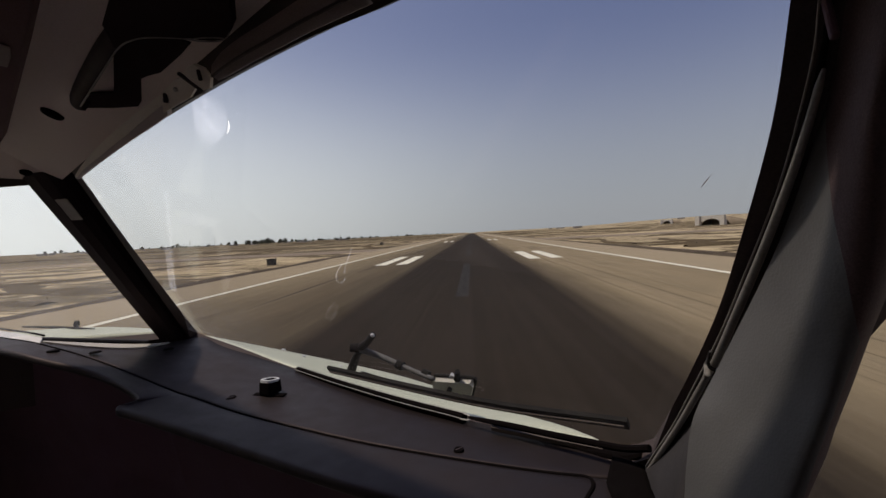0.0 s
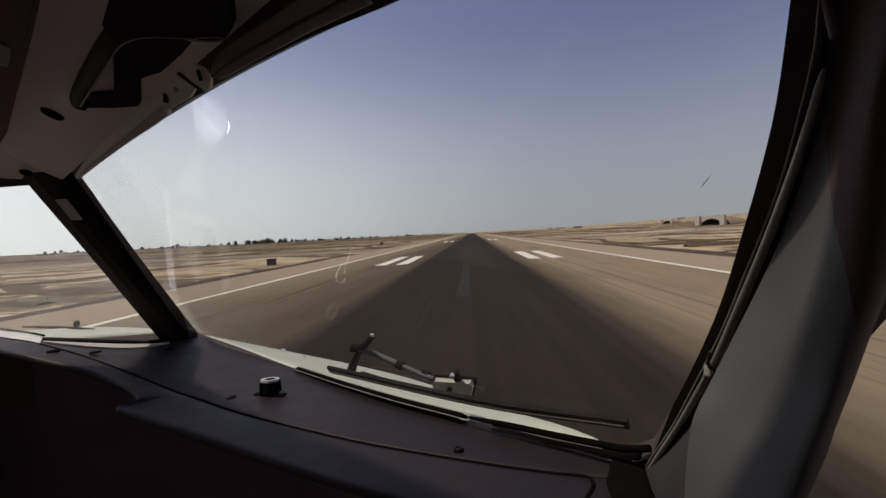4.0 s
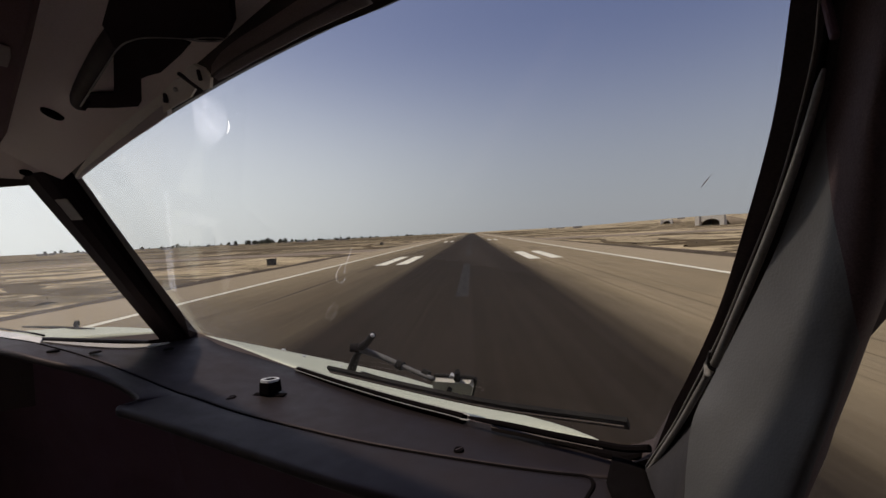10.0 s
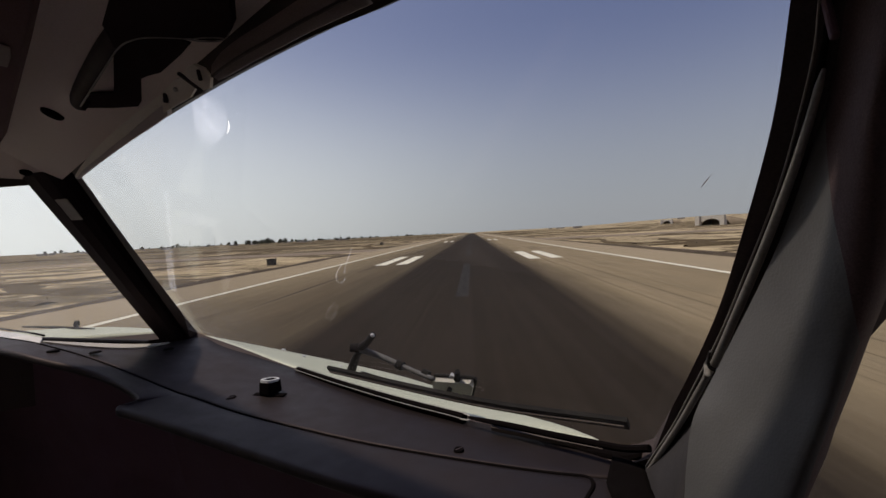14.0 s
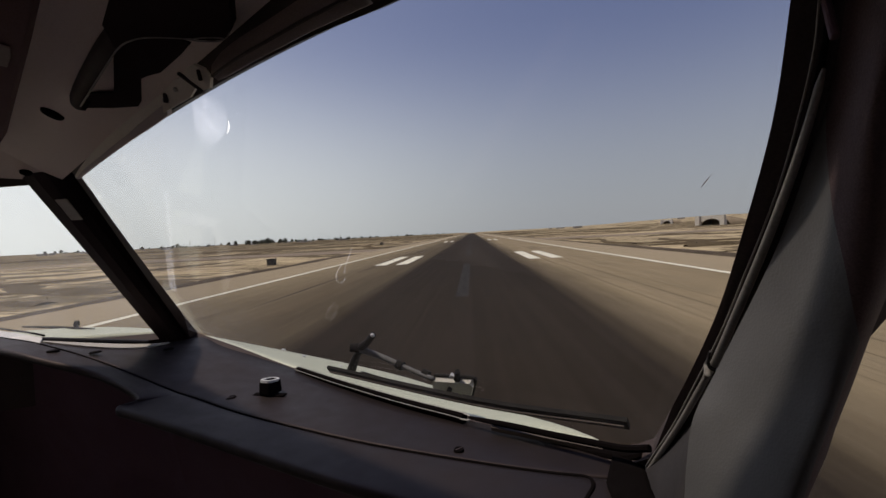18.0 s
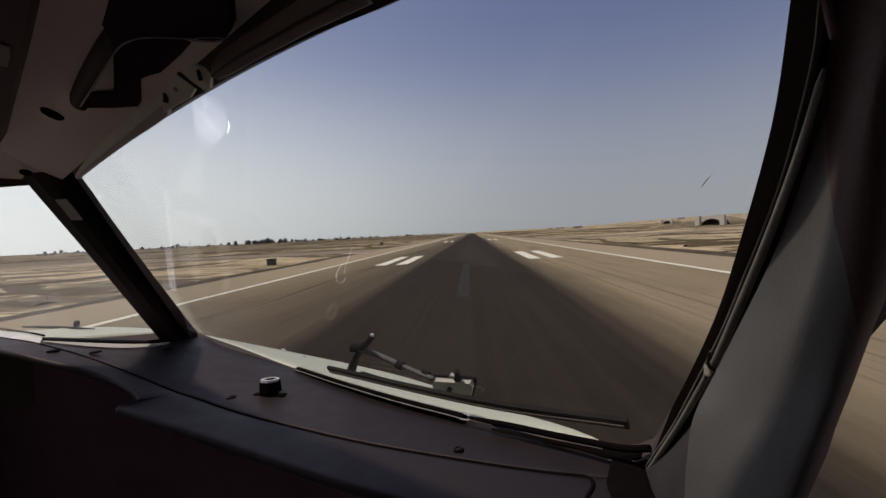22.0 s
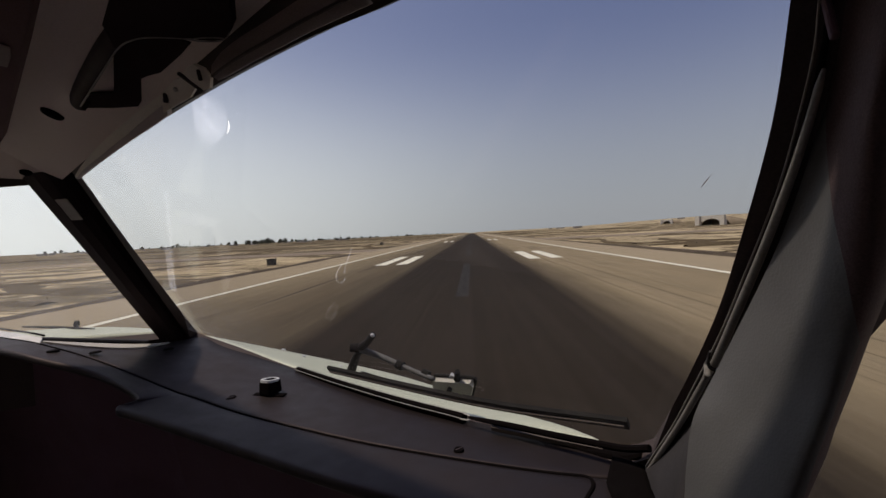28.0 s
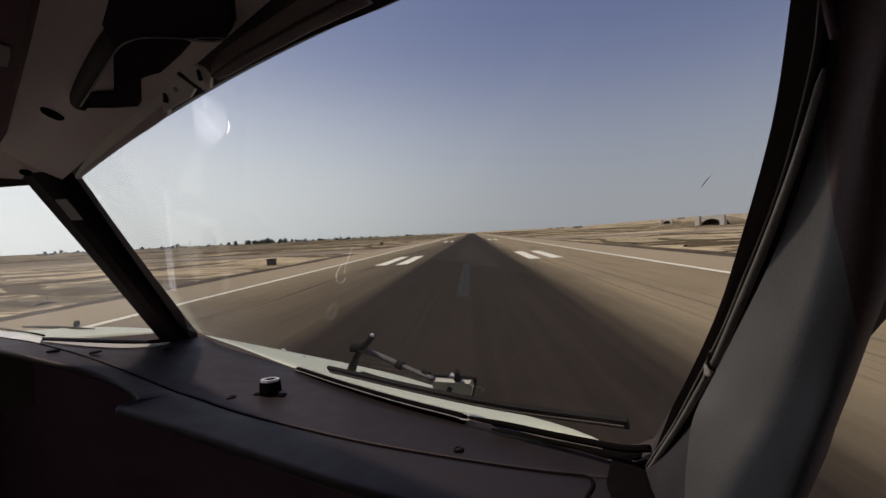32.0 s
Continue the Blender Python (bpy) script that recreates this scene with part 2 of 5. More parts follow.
def ground_material():
    """Pale desert sand with brown scrub and scraped earth in long uneven bands."""
    m, n, l, p = graph("desert_ground")
    v = coords(n, l)
    sand = ramp(n, l, fbm(n, l, v, 0.02, 7), [(0.3, (0.540, 0.416, 0.233)), (0.5, (0.650, 0.519, 0.302)), (0.7, (0.740, 0.608, 0.372))])
    sand = blend(n, l, 0.2, sand, ramp(n, l, fbm(n, l, v, 1.7, 6, 0.7), [(0.3, (0.300, 0.225, 0.135)), (0.7, (0.540, 0.431, 0.288))]))
    sep = n.new("ShaderNodeSeparateXYZ")
    l.new(v, sep.inputs[0])
    bare = arith(n, l, "MULTIPLY", arith(n, l, "MULTIPLY_ADD", sep.outputs["X"], 0.02, -0.8, True), 0.052)     # the eastern side is barer
    belts = arith(n, l, "SUBTRACT", fbm(n, l, coords(n, l, (0.0042, 0.013, 1), (0, 0, 5)), 1.0, 13, 0.72, 1.1), bare)
    scrub = ramp(n, l, belts, [(0.505, (0, 0, 0)), (0.53, (0.9, 0.9, 0.9))])
    west = arith(n, l, "MULTIPLY_ADD", sep.outputs["X"], -0.0070, -0.20, True)                              # the far western plain is overgrown
    grown = arith(n, l, "MULTIPLY", west, fbm(n, l, coords(n, l, (0.004, 0.016, 1), (0, 0, 3)), 1.0, 10, 0.7))
    scrub = blend(n, l, 1.0, scrub, ramp(n, l, grown, [(0.36, (0, 0, 0)), (0.50, (0.75, 0.75, 0.75))]), "LIGHTEN")
    rows = arith(n, l, "SUBTRACT", fbm(n, l, coords(n, l, (0.015, 0.05, 1), (0, 0, -6)), 1.0, 11, 0.74, 1.0), arith(n, l, "MULTIPLY", bare, 0.5))
    scrub = blend(n, l, 1.0, scrub, ramp(n, l, rows, [(0.53, (0, 0, 0)), (0.56, (0.85, 0.85, 0.85))]), "LIGHTEN")
    for size, turn, half in (((0.006, 0.022, 1), 4, 0.016), ((0.016, 0.045, 1), -9, 0.014)):
        line = fbm(n, l, coords(n, l, size, (0, 0, turn)), 1.0, 7, 0.6, 0.3)
        scrub = blend(n, l, 1.0, scrub, ramp(n, l, line, [(0.5 - half, (0, 0, 0)), (0.5, (0.95, 0.95, 0.95)), (0.5 + half, (0, 0, 0))]), "LIGHTEN")
    brown = ramp(n, l, fbm(n, l, v, 0.35, 7, 0.75), [(0.35, (0.046, 0.034, 0.016)), (0.65, (0.135, 0.100, 0.052))])
    col = blend(n, l, scrub, sand, brown)
    spots = ramp(n, l, fbm(n, l, v, 0.22, 8, 0.75), [(0.60, (0, 0, 0)), (0.68, (0.7, 0.7, 0.7))])
    col = blend(n, l, spots, col, (0.150, 0.113, 0.065))
    mottle = ramp(n, l, fbm(n, l, coords(n, l, (0.06, 0.16, 1), (0, 0, 8)), 1.0, 12, 0.82), [(0.48, (0, 0, 0)), (0.60, (0.60, 0.60, 0.60))])
    col = blend(n, l, mottle, col, (0.130, 0.098, 0.061))
    l.new(col, p.inputs["Base Color"])
    p.inputs["Roughness"].default_value = 0.95
    p.inputs["Specular IOR Level"].default_value = 0.1
    bump(n, l, p, fbm(n, l, v, 0.8, 8, 0.7), 0.35, 0.2)
    return m


def paint_material(name, colour, worn, cover):
    m, n, l, p = graph(name)
    v = coords(n, l, (1, 0.15, 1))
    col = blend(n, l, ramp(n, l, fbm(n, l, v, 2.2, 8, 0.7), [(cover, (0, 0, 0)), (cover + 0.12, (0.9, 0.9, 0.9))]), colour, worn)
    l.new(col, p.inputs["Base Color"])
    p.inputs["Roughness"].default_value = 0.8
    p.inputs["Specular IOR Level"].default_value = 0.06
    return m


M_RUNWAY = pavement_material()
M_GROUND = ground_material()
M_PAINT = paint_material("white_runway_paint", (0.80, 0.765, 0.61), (0.34, 0.29, 0.20), 0.58)
M_PAINT_DIM = paint_material("rubber_darkened_paint", (0.040, 0.036, 0.031), (0.020, 0.018, 0.0155), 0.46)
M_YELLOW = paint_material("yellow_taxi_paint", (0.55, 0.36, 0.10), (0.22, 0.18, 0.12), 0.55)
M_TAXI = surface("taxiway_concrete", (0.23, 0.178, 0.12), (0.30, 0.236, 0.162), 0.06, 0.9, grain=6, relief=0.3, gloss=0.2)
M_CONCRETE = surface("shelter_concrete", (0.42, 0.39, 0.33), (0.58, 0.54, 0.47), 0.5, 0.9, grain=8, wear=(0.25, 0.22, 0.18))
M_EARTH = surface("banked_earth", (0.23, 0.175, 0.11), (0.36, 0.28, 0.18), 0.3, 0.95, grain=5, relief=0.6, gloss=0.1)
M_DARKEARTH = surface("dark_verge_earth", (0.055, 0.041, 0.026), (0.12, 0.090, 0.058), 0.4, 0.95, grain=4, relief=0.6, gloss=0.1)
M_BANK = surface("scrubby_bank_earth", (0.066, 0.047, 0.024), (0.150, 0.112, 0.062), 0.35, 0.95, grain=3, relief=0.6, gloss=0.1, wear=(0.40, 0.32, 0.20))
M_SCRUB = surface("dry_scrub", (0.13, 0.105, 0.062), (0.22, 0.18, 0.11), 0.8, 0.9, grain=12, gloss=0.1)
M_LEAF = surface("dusty_foliage", (0.055, 0.060, 0.038), (0.10, 0.105, 0.07), 0.4, 0.85, grain=3, gloss=0.1)
M_BARK = surface("tree_bark", (0.08, 0.06, 0.045), (0.14, 0.11, 0.08), 1.0, 0.9, grain=8)
M_BUILDING = surface("far_building_render", (0.30, 0.27, 0.23), (0.42, 0.38, 0.33), 0.1, 0.9, grain=2)
M_DARKBOX = surface("dark_green_steel", (0.035, 0.033, 0.026), (0.06, 0.055, 0.042), 3, 0.6, grain=40)


# ---- modelling helpers ----
def part(name, bm, material, parent=None, label="", at=None, smooth=False):
    me = bpy.data.meshes.new(name)
    bmesh.ops.recalc_face_normals(bm, faces=bm.faces)
    bm.to_mesh(me)
    bm.free()
    me.materials.append(material)
    if smooth:
        for f in me.polygons:
            f.use_smooth = True
    ob = new(name, me)
    if parent is not None:
        ob.parent = parent
    if at is not None:
        ob.location = at
    if label:
        ob["label"] = label
    return ob


def thing(name, label, category, at=None, group="", kind=""):
    ob = new(name)
    ob.empty_display_size = 0.05
    ob.location = EYE if at is None else at
    return tagged(ob, label, category, group, kind)


def spline(points, steps):
    """A Catmull-Rom curve through the points."""
    pts = [Vector(p) for p in points]
    pts = [pts[0] * 2 - pts[1]] + pts + [pts[-1] * 2 - pts[-2]]
    out = []
    for i in range(1, len(pts) - 2):
        a, b, c, d = pts[i - 1:i + 3]
        for k in range(steps):
            t = k / steps
            out.append(0.5 * ((2 * b) + (c - a) * t + (2 * a - 5 * b + 4 * c - d) * t * t + (3 * b - a - 3 * c + d) * t ** 3))
    return out + [pts[-2]]


def sheet(bm, rows, thick=None, close=False):
    """A surface through rows of points; thick: a vector by which its back lies behind it."""
    grids = []
    for shift in ([Vector((0, 0, 0))] if thick is None else [Vector((0, 0, 0)), Vector(thick)]):
        grids.append([[bm.verts.new(Vector(p) + shift) for p in r] for r in rows])
    for g in grids:
        for i in range(len(g) - 1):
            for j in range(len(g[0]) - 1):
                bm.faces.new((g[i][j], g[i][j + 1], g[i + 1][j + 1], g[i + 1][j]))
    if thick is not None:
        a, b = grids
        rim_a = a[0] + [r[-1] for r in a[1:]] + a[-1][-2::-1] + [r[0] for r in a[-2:0:-1]]
        rim_b = b[0] + [r[-1] for r in b[1:]] + b[-1][-2::-1] + [r[0] for r in b[-2:0:-1]]
        for k in range(len(rim_a)):
            q = (k + 1) % len(rim_a)
            bm.faces.new((rim_a[k], rim_a[q], rim_b[q], rim_b[k]))
    return bm


def tube(bm, path, radius, sides=8, squash=1.0, up=(0, 0, 1)):
    """A rod along a path; squash flattens it along up."""
    rings = []
    pts = [Vector(p) for p in path]
    for i, p in enumerate(pts):
        d = (pts[min(i + 1, len(pts) - 1)] - pts[max(i - 1, 0)]).normalized()
        s = d.cross(Vector(up)).normalized()
        u = s.cross(d)
        r = radius[i] if isinstance(radius, (list, tuple)) else radius
        rings.append([bm.verts.new(p + s * (r * math.cos(a)) + u * (r * squash * math.sin(a)))
                      for a in (2 * math.pi * k / sides for k in range(sides))])
    for a, b in zip(rings, rings[1:]):
        for k in range(sides):
            bm.faces.new((a[k], a[(k + 1) % sides], b[(k + 1) % sides], b[k]))
    bm.faces.new(rings[0][::-1])
    bm.faces.new(rings[-1])
    return bm


def block(bm, size, at=(0, 0, 0), turn=(0, 0, 0), bevel=0.0, taper=1.0):
    """A bevelled block, its top scaled by taper."""
    made = bmesh.ops.create_cube(bm, size=1.0)["verts"]
    for v in made:
        k = taper if v.co.z > 0 else 1.0
        v.co = Vector((v.co.x * size[0] * k, v.co.y * size[1] * k, v.co.z * size[2]))
    if bevel:
        edges = list({e for v in made for e in v.link_edges})
        made = list({v for f in bmesh.ops.bevel(bm, geom=edges, offset=bevel, segments=2, affect="EDGES", profile=0.5)["faces"] for v in f.verts} | {v for v in made if v.is_valid})
    bmesh.ops.transform(bm, matrix=pose(*at, *turn), verts=made)
    return bm


def plate(bm, outer, holes, lift, depth):
    """A flat panel with openings. Outlines are in the panel's plane; lift maps (u, v, w) to the place."""
    loops = [outer] + list(holes)
    sides = []
    for w in (0.0, depth):
        edges, rims = [], []
        for loop in loops:
            vs = [bm.verts.new(lift(u, v, w)) for u, v in loop]
            edges += [bm.edges.new((vs[i], vs[(i + 1) % len(vs)])) for i in range(len(vs))]
            rims.append(vs)
        bmesh.ops.triangle_fill(bm, edges=edges, use_beauty=True)
        sides.append(rims)
    for a, b in zip(*sides):
        for i in range(len(a)):
            k = (i + 1) % len(a)
            bm.faces.new((a[i], a[k], b[k], b[i]))
    return bm


def disc(bm, at, normal, radius, height, sides=20):
    turn = Vector(normal).to_track_quat("Z", "Y").to_matrix().to_4x4()
    bmesh.ops.create_cone(bm, cap_ends=True, segments=sides, radius1=radius, radius2=radius * 0.9, depth=height,
                          matrix=Matrix.Translation(at) @ turn)
    return bm


def flat(points):
    return [(p.x, p.y) for p in points]


# ---- the windshield planes: origin at the foot of the centre post, u along the sill, v up the glass, w inwards ----
FOOT = Vector((-0.700, 0.966, -0.217))
ALONG, UPWARD, OUT = Vector((0.852, -0.524, 0.0)), Vector((-0.288, -0.469, 0.835)), Vector((0.438, 0.711, 0.550))
MID = -0.735           # x of the flight deck's middle


def on_right(u, v, w=0.0):
    return FOOT + ALONG * u + UPWARD * v - OUT * w


def on_left(u, v, w=0.0):
    p = on_right(u, v, w)
    return Vector((2 * MID - p.x, p.y, p.z))


TOP_EDGE = [(0.143, 0.423), (0.423, 0.441), (0.676, 0.450), (0.842, 0.450), (0.927, 0.446), (1.04, 0.445), (1.10, 0.440)]
OUTER_EDGE = [(1.127, 0.412), (1.1245, 0.377), (1.119, 0.319), (1.105, 0.245), (1.089, 0.174), (1.063, 0.088), (1.030, -0.008)]
LOWER_EDGE = [(1.012, -0.027), (0.978, -0.040), (0.819, -0.059), (0.633, -0.066), (0.377, -0.053), (0.18, -0.022), (0.0, 0.0)]
POST_EDGE = [(0.0, 0.0), (0.030, 0.106), (0.062, 0.2115), (0.099, 0.318), (0.143, 0.423)]
GLASS_EDGE = (flat(spline([(*p, 0) for p in TOP_EDGE], 5)) + flat(spline([(*p, 0) for p in OUTER_EDGE], 5))
              + flat(spline([(*p, 0) for p in LOWER_EDGE], 5)) + flat(spline([(*p, 0) for p in POST_EDGE], 4))[1:-1])
LEFT_EDGE = [(0.143, 0.424), (0.211, 0.416), (0.5, 0.415), (0.9, 0.40), (1.0, 0.3), (0.95, 0.12), (0.6, 0.09), (0.30, 0.047),
             (0.166, 0.018), (0.02, 0.008)]

# ---- the flight deck's structure ----
window_1 = thing("window_1", "black-framed cockpit windshield with dusty glass", "windshield", kind="structure")
def on_frame(u, v, w):
    """The frame's opening is square to the glass but for its two upright sides, which are chamfered inwards."""
    k = max(0.0, min(1.0, (u - 0.95) / 0.07)) * max(0.0, min(1.0, (v + 0.01) / 0.06))
    k = max(k, max(0.0, min(1.0, (0.19 - u) / 0.05)) * max(0.0, min(1.0, v / 0.06)))
    return on_right(u, v, w).lerp(on_right(u, v) * (1 - w / 0.259), k)


part("window_frame", plate(bmesh.new(), [(-0.075, -0.16), (1.06, -0.13), (1.085, 0.0), (1.115, 0.10), (1.14, 0.25), (1.17, 0.45), (1.17, 0.60), (0.18, 0.60), (0.118, 0.44)], [GLASS_EDGE], on_frame, 0.022),
     M_FRAME, window_1)
part("pane", plate(bmesh.new(), [(0.58 + (u - 0.58) * 1.012 - 0.035 * max(0.0, min(1.0, (0.25 - u) / 0.1)), 0.19 + (v - 0.19) * 1.03) for u, v in GLASS_EDGE], [], lambda u, v, w: on_right(u, v, w - 0.012), 0.004), M_GLASS, window_1,
     "slightly dusty clear glass").visible_shadow = False
window_2 = thing("window_2", "opposite cockpit windshield with bright hazy glass", "windshield", kind="structure")
part("window_frame", plate(bmesh.new(), [(-0.075, -0.16), (1.2, -0.13), (1.2, 0.60), (0.18, 0.60), (0.118, 0.44)], [LEFT_EDGE], on_left, 0.022),
     M_FRAME, window_2)
part("pane", plate(bmesh.new(), LEFT_EDGE, [], lambda u, v, w: on_left(u, v, w - 0.012), 0.004), M_GLASS_HAZY, window_2).visible_shadow = False

post = thing("centre_post", "dark slanting post between the two windshields", "window post", kind="structure")
bm = bmesh.new()
low, high = Vector((MID, 0.985, -0.245)), Vector((MID, 0.675, 0.158))
lean = (high - low).normalized()
aft = Vector((0, -lean.z, lean.y))
rows = []
for k in range(9):
    c = low.lerp(high, k / 8)
    w = 0.040 - 0.003 * math.sin(k / 8 * math.pi)
    rows.append([c + Vector((x * w, 0, 0)) + aft * d for x, d in ((-1.02, 0.0), (-1.01, 0.022), (-0.95, 0.030), (-0.35, 0.031), (0.10, 0.026), (0.40, 0.016), (0.60, 0.004))])
sheet(bm, rows, thick=Vector((0, 0.010, 0.008)))
part("post_body", bm, M_POST, post, smooth=False)
bm = bmesh.new()
c = low.lerp(high, 0.850) + aft * 0.0295 + Vector((-0.004, 0, 0))
block(bm, (0.030, 0.046, 0.002), c, (math.degrees(math.atan2(aft.z, aft.y)) - 90, 0, 0), 0.0006)
part("placard", bm, M_LABEL, post, "small worn grey placard")

# glareshield: a moulded deck that rises a little to the far side, with a seam and a rolled lip
FRONT_ROW = [(-1.6, 1.02, -0.173), (-1.012, 0.797, -0.176), (-0.898, 0.788, -0.186), (-0.741, 0.86, -0.216), (-0.675, 0.94, -0.222), (-0.60, 0.905, -0.2345), (-0.515, 0.865, -0.244), (-0.355, 0.785, -0.262),
             (-0.133, 0.640, -0.268), (0.014, 0.555, -0.268), (0.147, 0.478, -0.262), (0.185, 0.445, -0.262)]
SEAM_ROW = [(-1.5, 0.96, -0.172), (-0.990, 0.782, -0.173), (-0.836, 0.728, -0.179), (-0.704, 0.705, -0.207), (-0.539, 0.662, -0.246), (-0.50, 0.646, -0.2495), (-0.45, 0.625, -0.253), (-0.362, 0.585, -0.258),
            (-0.186, 0.508, -0.258), (-0.063, 0.465, -0.258), (0.060, 0.430, -0.258), (0.150, 0.420, -0.262)]
LIP_ROW = [(-1.45, 0.90, -0.172), (-0.920, 0.705, -0.173), (-0.785, 0.668, -0.186), (-0.665, 0.660, -0.214), (-0.5489, 0.6086, -0.236), (-0.5597, 0.580, -0.241), (-0.5062, 0.5636, -0.2465), (-0.314, 0.490, -0.258),
           (-0.155, 0.417, -0.258), (-0.031, 0.371, -0.258), (0.070, 0.350, -0.258), (0.150, 0.345, -0.262)]
glareshield = thing("glareshield", "dark grey textured glareshield deck below the windshields", "glareshield", kind="structure")


def between(a, b, t):
    return [p.lerp(q, t) for p, q in zip(a, b)]


def beside(a, b, d, drop=0.0):
    """Points of row b moved the distance d towards row a, and down."""
    return [q + (p - q).normalized() * min(d, (p - q).length * 0.5) - Vector((0, 0, drop)) for p, q in zip(a, b)]


front, seam, lip = (spline(r, 6) for r in (FRONT_ROW, SEAM_ROW, LIP_ROW))
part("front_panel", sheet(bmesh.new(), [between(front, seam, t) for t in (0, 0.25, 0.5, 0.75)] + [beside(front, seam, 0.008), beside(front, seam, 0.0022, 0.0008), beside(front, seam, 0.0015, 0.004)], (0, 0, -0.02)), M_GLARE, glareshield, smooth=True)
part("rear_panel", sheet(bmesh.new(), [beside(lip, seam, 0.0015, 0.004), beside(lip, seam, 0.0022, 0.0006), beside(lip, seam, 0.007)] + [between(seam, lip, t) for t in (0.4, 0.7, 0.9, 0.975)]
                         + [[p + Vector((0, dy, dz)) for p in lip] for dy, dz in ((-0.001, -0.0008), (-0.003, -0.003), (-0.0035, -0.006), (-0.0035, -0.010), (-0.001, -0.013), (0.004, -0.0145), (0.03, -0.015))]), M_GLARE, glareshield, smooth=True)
# near-black tube stands in for the dark line of the seam groove
part("seam_groove_line", tube(bmesh.new(), [p + Vector((0, 0, -0.001)) for p in seam if p.x < 0.09] + spline([(0.102, 0.4245, -0.2605), (0.1085, 0.421, -0.2605), (0.1105, 0.414, -0.2600), (0.108, 0.404, -0.2595), (0.098, 0.388, -0.2590), (0.080, 0.360, -0.2590)], 5), 0.0021, 8), M_HOLE, glareshield, "near-black tube drawn for the dark seam groove")
dark = [lip[0] + Vector((-0.20, -0.12, 0))] + lip
part("fascia", sheet(bmesh.new(), [[p + Vector((0, 0.026, -0.014)) for p in dark], [p + Vector((0, 0.09, -0.05)) for p in dark],
                                   [p + Vector((0, 0.15, -0.30)) for p in dark], [p + Vector((0, 0.22, -0.90)) for p in dark]], (0, 0.02, 0)), M_GLARE_DARK, glareshield, "black instrument panel face in shadow")

# ceiling: liner that meets both windshield headers and rises aft; t runs along the header, a aft, w down into the flight deck
EDGE, HEAD, AFT = Vector((-0.583, 0.584, 0.140)), Vector((0.831, -0.555, 0.057)), Vector((-0.502, -0.753, 0.425))
DOWN = Vector((-0.193, -0.382, -0.904))


def on_liner(t, a, w=0.0):
    return EDGE + HEAD * t + AFT * a + DOWN * w


def liner_row(a, extra=0.0, reach=1.15):
    start = (MID - (EDGE.x + AFT.x * a)) / HEAD.x
    right = [on_liner(start + (reach - start) * k / 12, a) + Vector((0, 0, extra)) for k in range(13)]
    return [Vector((2 * MID - p.x, p.y, p.z)) for p in right[:0:-1]] + right


bm = bmesh.new()
sheet(bm, [liner_row(a, e) for a, e in ((0.0, 0.0), (0.05, 0.0), (0.10, 0.0), (0.16, 0.0), (0.24, 0.0), (0.30, 0.0), (0.40, 0.0))], (0, 0.004, 0.02))
wing = [on_liner(t, 0.28) for t in (0.2, 0.5, 0.8, 1.15)]
plate(bm, [(MID, 0.345)] + [(p.x, p.y) for p in wing] + [(0.62, -0.30), (0.62, -1.36), (-1.82, -1.36), (-1.82, -0.30)] + [(2 * MID - p.x, p.y) for p in wing[::-1]], [],
      lambda u, v, w: Vector((u, v, 0.272 + w)), 0.03)
ceiling = tagged(part("ceiling", bm, M_LINER, at=EYE), "brown-grey moulded ceiling liner over the windshields", "ceiling", kind="structure")

# side wall with the side window's opening: s runs aft from the pillar, v is height
SIDE0, SIDE_DIR = Vector((0.222, 0.262, 0.0)), Vector((0.19, -0.98, 0.0)).normalized()
SIDE_IN = Vector((-0.98, -0.19, 0.0)).normalized()


def on_side(s, v, w=0.0):
    return SIDE0 + SIDE_DIR * s + Vector((0, 0, v)) - SIDE_IN * w


SIDE_HOLE = [(-0.11, -0.45), (-0.10, -0.20), (-0.03, -0.110), (-0.0175, -0.0945), (0.0008, -0.0662), (0.06, 0.020), (0.12, 0.065), (0.17, 0.085), (0.21, 0.0), (0.22, -0.40)]
window_3 = thing("window_3", "side cockpit window beside the grey pillar trim", "side window", kind="structure")
part("window_frame", plate(bmesh.new(), [(-0.13, -1.3), (-0.12, -0.18), (-0.03, -0.085), (0.0, -0.03), (0.08, 0.08), (0.15, 0.2), (0.25, 0.44), (1.6, 0.46), (1.6, -1.3)], [SIDE_HOLE], on_side, 0.03), M_FRAME, window_3)
part("pane", plate(bmesh.new(), SIDE_HOLE, [], lambda s, v, w: on_side(s, v, w + 0.012), 0.004), M_GLASS, window_3).visible_shadow = False
# unseen side window, added to brighten the flight deck
window_4 = thing("window_4", "unseen cockpit side window, added to let light in", "side window", kind="structure")
LEFT_HOLE = [(-0.95, -0.36), (-0.95, 0.10), (-0.1, 0.12), (0.18, 0.06), (0.24, -0.30), (-0.1, -0.36)]
part("pane", plate(bmesh.new(), LEFT_HOLE, [], lambda u, v, w: Vector((-1.785 + w, u, v)), 0.004), M_GLASS, window_4).visible_shadow = False
tagged(part("wall_left", plate(bmesh.new(), [(-1.32, -1.45), (-1.32, 0.40), (0.05, 0.40), (0.60, 0.10), (0.60, -1.45)], [LEFT_HOLE], lambda u, v, w: Vector((-1.80 + w, u, v)), 0.04), M_WALL, at=EYE), "grey flight deck side lining", "wall", kind="structure")
tagged(part("wall_back", block(bmesh.new(), (2.5, 0.04, 1.9), (-0.6, -1.32, -0.52), bevel=0.01), M_BACK, at=EYE), "grey flight deck rear bulkhead", "wall", kind="structure")
